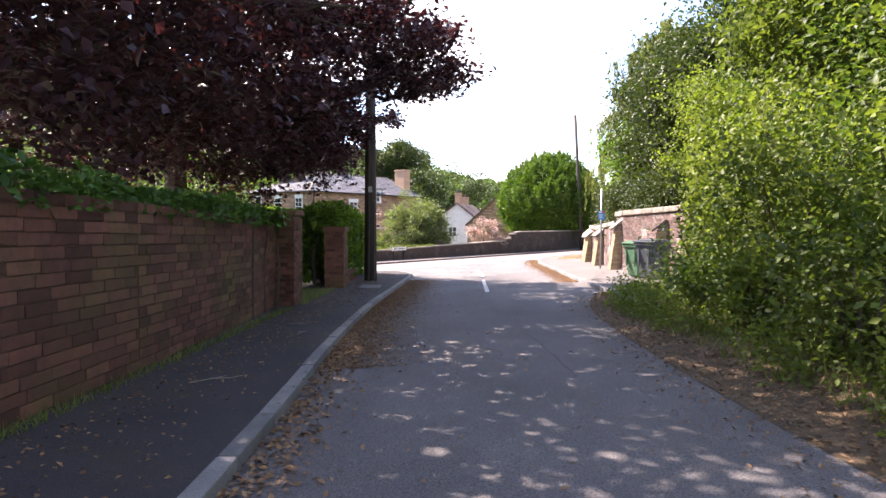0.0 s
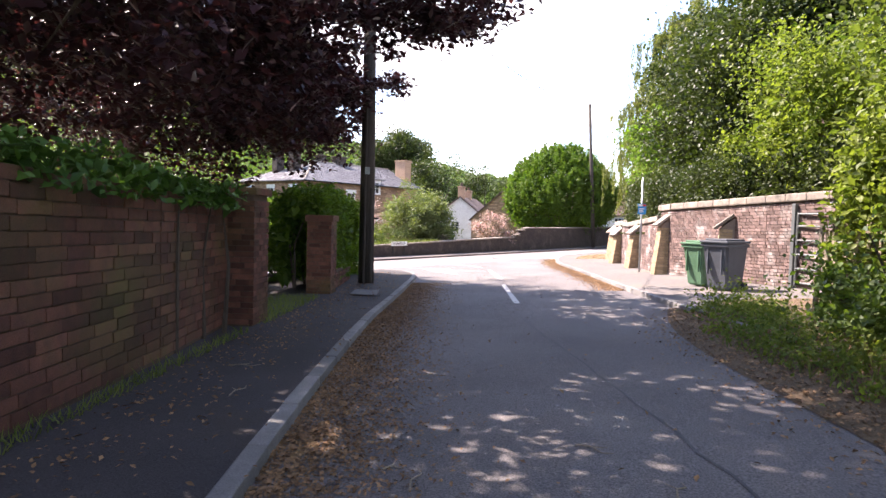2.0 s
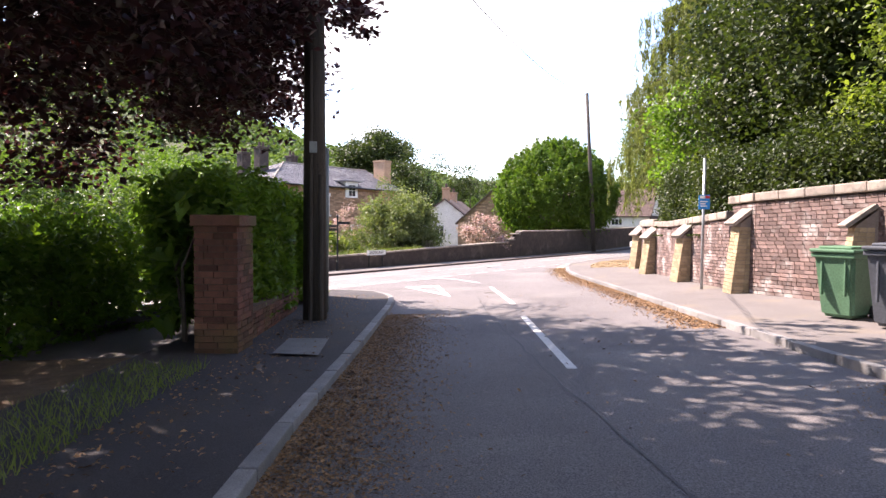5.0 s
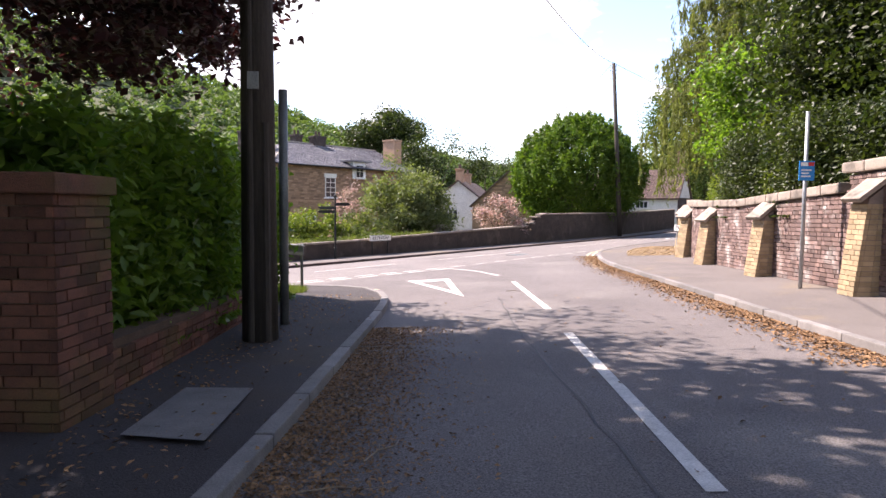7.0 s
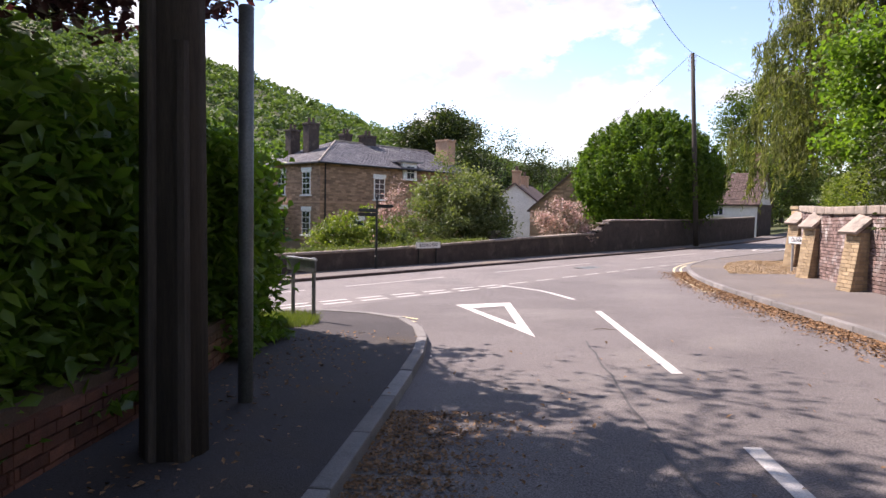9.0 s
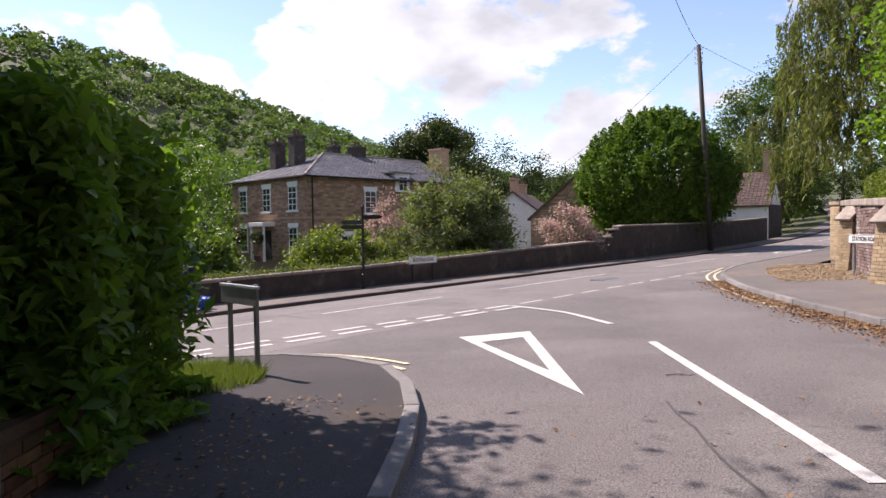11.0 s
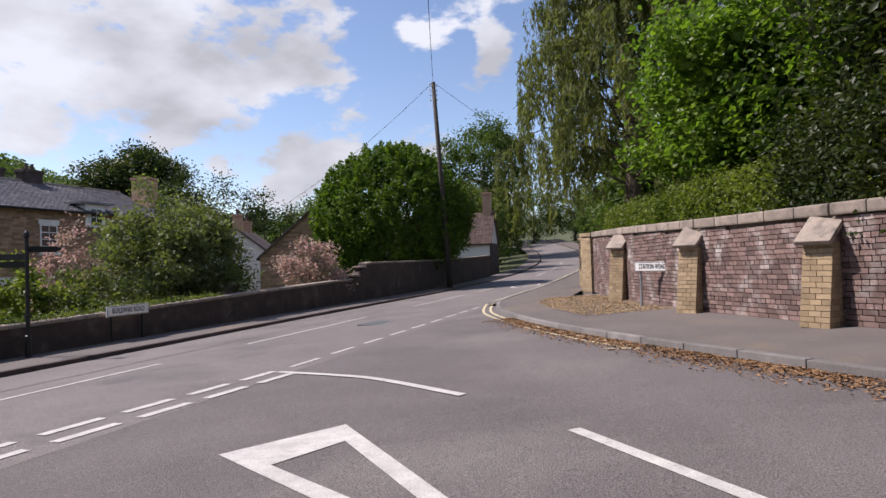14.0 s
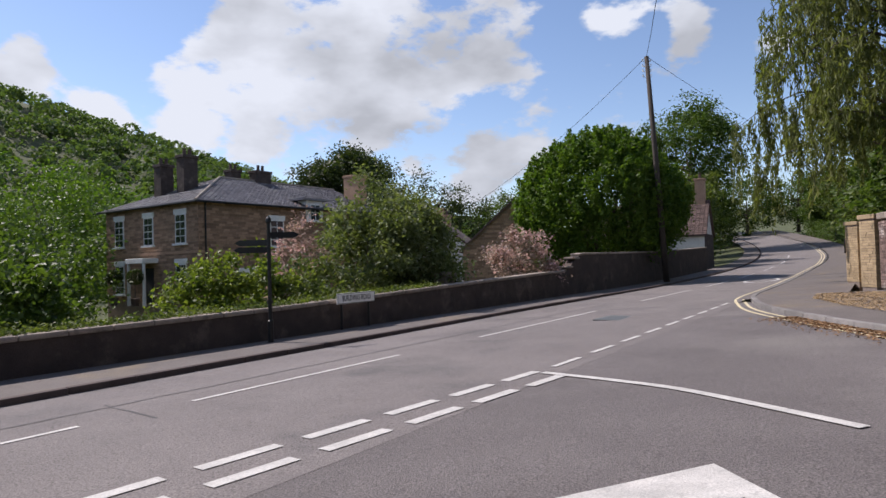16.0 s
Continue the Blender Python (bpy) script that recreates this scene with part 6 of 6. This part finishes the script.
parked_car()
for y in (3.9, 6.3):
    pos = pose(-13.6, 61.3, -1.5, 0, 0, 51) @ Vector((-1.3, y, 0))
    t = thing("potted_bay", "clipped ball-headed bay tree in a pot", "plant", "potted bay trees", pose(pos.x, pos.y, -1.55))
    part("pot", tube(bmesh.new(), [(0, 0, 0), (0, 0, 0.45)], [0.18, 0.26], 12), M_TILE, t)
    part("stem", tube(bmesh.new(), [(0, 0, 0.4), (0, 0, 1.3)], [0.03, 0.03], 6), M_BARK, t)
    d = rng.normal(size=(1500, 3))
    d /= np.linalg.norm(d, axis=1)[:, None]
    ob_of("foliage", leaf_mesh("foliage", d * 0.48 * rng.uniform(0.8, 1, 1500)[:, None] + np.array([0, 0, 1.7]), 0.1, L_DARK), t)

# the buff piers at the wall's end
for x, y in ((11.05, 40.75), (13.2, 44.2)):
    pier("end_pier", "buff brick pier with a flat stone cap ending the wall", x - 0.28, y - 0.28, x + 0.28, y + 0.28, ZR(x, y), 1.85, M_BUFF, M_BUFF, M_PALEMORTAR, 0.12, group="buff wall-end piers")
pw = wall_core("wall_end", [(11.1, 41.0), (13.1, 44.0)], -0.2, lambda x, y: ZR(x, y) - 0.3, lambda x, y: ZR(x, y) + 1.7, M_BUFF, "buff brick panel between end piers", step=0.5)

# ---- footway cover, litter, twigs, grass ----
cov = new("inspection_cover", mesh_of("inspection_cover", [(x, y, gz(x, y) + 0.115 + 0.03 * (1 if x < -2 else 0.4)) for x, y in ((-2.2, 16.4), (-1.65, 16.3), (-1.72, 17.5), (-2.25, 17.5))], [(0, 1, 2, 3)], M_KERB))
tagged(cov, "pale concrete inspection cover in the footway", "cover", "", "structure")
mx, my = 3.0, 38.3
o = part("manhole_cover", boxed(-0.55, -0.42, -0.05, 0.55, 0.42, 0.008), M_GREYPOST)
o.matrix_basis = pose(mx, my, gz(mx, my), 0, 0, 51)
tagged(o, "rectangular iron manhole cover in the road", "manhole cover")


def litter(name, label, pts, size, material=M_LITTER, lift=0.012):
    me = leaf_mesh(name, [(x, y, z + lift) for x, y, z in pts], size, material, 0.55, up=2.5)
    tagged(new(name, me), label, "leaf litter", "", "stuff")


def scatter(line, width, n, zf, side=1, power=1.6):
    P = np.array(resample(line, 0.2))
    k = rng.integers(0, len(P) - 1, n)
    d = P[k + 1] - P[k]
    d /= np.linalg.norm(d, axis=1)[:, None]
    nn = np.stack([-d[:, 1], d[:, 0]], 1) * side
    o = width * np.clip(np.abs(rng.normal(0, 0.5, n)), 0, 1.6) if power > 1 else width * rng.uniform(0, 1, n)
    q = P[k] + nn * o[:, None] + d * rng.uniform(0, 0.2, n)[:, None]
    return [(a, b, zf(a, b)) for a, b in q]


KLs = [p for p in KL if p[1] > -4 and p[1] < 24 and p[0] > -1.8]
litter("leaf_litter", "drift of dry brown leaves in the gutter", scatter([p for p in KLs if 6 < p[1] < 21.2], 0.85, 27000, gz, -1, 1.2), 0.032)
litter("leaf_litter", "thin line of dry leaves along the kerb", scatter([p for p in KLs if p[1] <= 8], 0.45, 2600, gz, -1), 0.05)
litter("leaf_litter", "scattered dry leaves on the footway", scatter([(-2.8, -3), (-2.8, 24)], 1.3, 3200, lambda x, y: gz(x, y) + 0.12, -1, 1.8), 0.042)
KRs = [p for p in KR if p[1] > 12 and p[1] < 36]
litter("leaf_litter", "golden dry leaves drifted along the kerb", scatter([p for p in KRs if p[1] > 18], 0.55, 11000, gz, 1, 1.4), 0.05)
litter("leaf_litter", "golden dry leaves on the corner footway", scatter([(5.9, 33.5), (6.6, 36.0), (7.6, 38.5), (8.8, 40)], 2.2, 12000, lambda x, y: gz(x, y) + 0.118, -1, 0.8), 0.04, M_STRAW)
litter("leaf_litter", "dry leaves scattered over the lane", [(x, y, gz(x, y)) for x, y in zip(rng.uniform(-1, 3.4, 420), rng.uniform(-2, 24, 420))], 0.045)
vl = smooth_line([(2.7, -9), (2.5, 0), (2.36, 5), (2.45, 8.5), (2.65, 11), (3.0, 12.8), (3.6, 14.6)], 5)


def verge_z(x, y):
    """Height of the earth bank beside the lane."""
    x0 = float(np.interp(y, [p[1] for p in vl], [p[0] for p in vl]))
    k = max(0.0, (x - x0) / (6.6 - x0))
    return gz(x, y) + 0.008 + 0.22 * min(1, k * 2.2) * (0.8 + 0.2 * math.sin(y * 3))


sheet("verge", vl, [(6.6, p[1]) for p in vl], lambda x, y, k: verge_z(x, y), M_SOIL, label="earth verge covered in leaf litter", rows=8)
litter("leaf_litter", "brown dry leaves and soil on the verge", scatter(vl, 1.5, 15000, verge_z, -1, 1.0), 0.04)
litter("leaf_litter", "thin scatter of dry leaves at the lane's edge", scatter(vl, 0.5, 1500, gz, 1, 1.8), 0.04)


def weeds(n, line, width):
    """Low leafy weeds in clumps along the bank."""
    P = np.array(resample(line, 0.2))
    k = rng.integers(0, len(P), 150)
    c = np.column_stack([P[k, 0] + rng.uniform(0.5, width, 150), P[k, 1] + rng.uniform(-0.2, 0.2, 150)])
    j = rng.integers(0, 150, n)
    h = np.abs(rng.normal(size=n)) * 0.16 * (0.4 + rng.uniform(0, 1, 150)[j] * 1.2)
    q = c[j] + rng.normal(size=(n, 2)) * 0.13
    me = leaf_mesh("verge_weeds", [(a, b, verge_z(a, b) + 0.02 + z) for (a, b), z in zip(q, h)], 0.055, L_BRIGHT, 0.6)
    tagged(new("verge_weeds", me), "low leafy weeds along the earth bank", "weeds", "", "stuff")


weeds(12000, [p for p in vl if -5 < p[1] < 14], 1.5)
sheet("drive", [(-3.6, 12.1), (-3.6, 16.3)], [(-12, 12.0), (-12, 16.5)], lambda x, y, k: gz(x, y) + 0.16, M_SOIL, label="dark earthy drive between the gate piers")


def grass(name, label, pts, h=0.16):
    n = len(pts)
    P = np.array(pts)
    a = rng.uniform(0, math.tau, n)
    hh = h * rng.uniform(0.5, 1.3, n)
    lean = rng.normal(size=(n, 2)) * hh[:, None] * 0.45
    w = 0.006
    v = np.empty((n, 3, 3))
    v[:, 0] = P + np.column_stack([np.cos(a) * w, np.sin(a) * w, np.zeros(n)])
    v[:, 1] = P - np.column_stack([np.cos(a) * w, np.sin(a) * w, np.zeros(n)])
    v[:, 2] = P + np.column_stack([lean, hh])
    me = mesh_of(name, v.reshape(-1, 3).tolist(), np.arange(n * 3).reshape(-1, 3).tolist(), L_GRASS)
    tagged(new(name, me), label, "grass", "", "stuff")


grass("grass", "tuft of lawn grass on the junction corner", patch(9000, -4.6, -2.9, 23.6, 25.6, lambda x, y: gz(x, y) + 0.1, lambda x, y: (x + 3.75) ** 2 / 0.75 + (y - 24.7) ** 2 / 0.75 < 1), 0.13)
grass("grass", "straggling grass along the verge", patch(3600, 2.9, 4.4, -5, 11.0, lambda x, y: verge_z(x, y)), 0.24)
grass("grass", "weeds at the foot of the drive", patch(1600, -3.6, -2.7, 12.2, 15.8, lambda x, y: gz(x, y) + 0.13), 0.12)
grass("grass", "weeds along the foot of the brick wall", patch(1500, -2.86, -2.7, -3, 11.5, lambda x, y: GL(x, y) - 0.03), 0.09)


def twig(x, y, a, L):
    bm = bmesh.new()
    pts = [(0, 0, 0.012), (L * 0.4, 0.02, 0.02), (L * 0.75, -0.015, 0.012), (L, 0.02, 0.014)]
    tube(bm, pts, [0.006, 0.005, 0.004, 0.002], 5)
    tube(bm, [(L * 0.45, 0.02, 0.018), (L * 0.7, 0.09, 0.012)], [0.004, 0.002], 5)
    o = part("twig", bm, M_STICK)
    tagged(o, "pale dry twig lying on the asphalt", "twig", "fallen twigs")
    o.matrix_basis = pose(x, y, gz(x, y) + (0.12 if x < -1.5 else 0.0), 0, 0, a)


for x, y, a, L in ((-0.45, 6.9, 80, 0.3), (-0.62, 7.2, 20, 0.14), (0.55, 7.6, -40, 0.25), (0.9, 6.8, 60, 0.2), (-2.2, 5.6, 35, 0.5), (-1.9, 8.4, 80, 0.3), (-0.75, 10.5, 100, 0.3), (-0.9, 13.2, -30, 0.4), (-1.0, 15.8, 10, 0.5), (-0.7, 16.2, 60, 0.4),
                   (-0.9, 17.4, 120, 0.35), (1.0, 24.9, 5, 0.3), (-2.3, 9.5, 10, 0.3)):
    twig(x, y, a, L)

# ---- bricks, last ----
lay_bricks(wall_w, left_bricks, M_BRICK, M_BRICK_J, lambda x, y: 4.4 < y < 8.4, 290, jitter=0.003)
low_br = bricks_along(LOWW, lambda x, y: gz(x, y) + 0.1, 0.44, 0.225, 0.075, 0.012, 0.06)
lay_bricks(low_wall, low_br, M_BRICK, M_BRICK_J, lambda x, y: y < 22, 290)
right_br = []
for b in bricks_along(offset_line(RW, 0.0), ZR, 2.0, 0.225, 0.076, 0.012, 0.07, True, True):
    if b[2] + 0.03 < wall_top(b[0], b[1]):
        right_br.append(b)
lay_bricks(wall_e, right_br, M_DARKBRICK, M_DARKBRICK_J, lambda x, y: 28.2 < y < 31.0, 290)
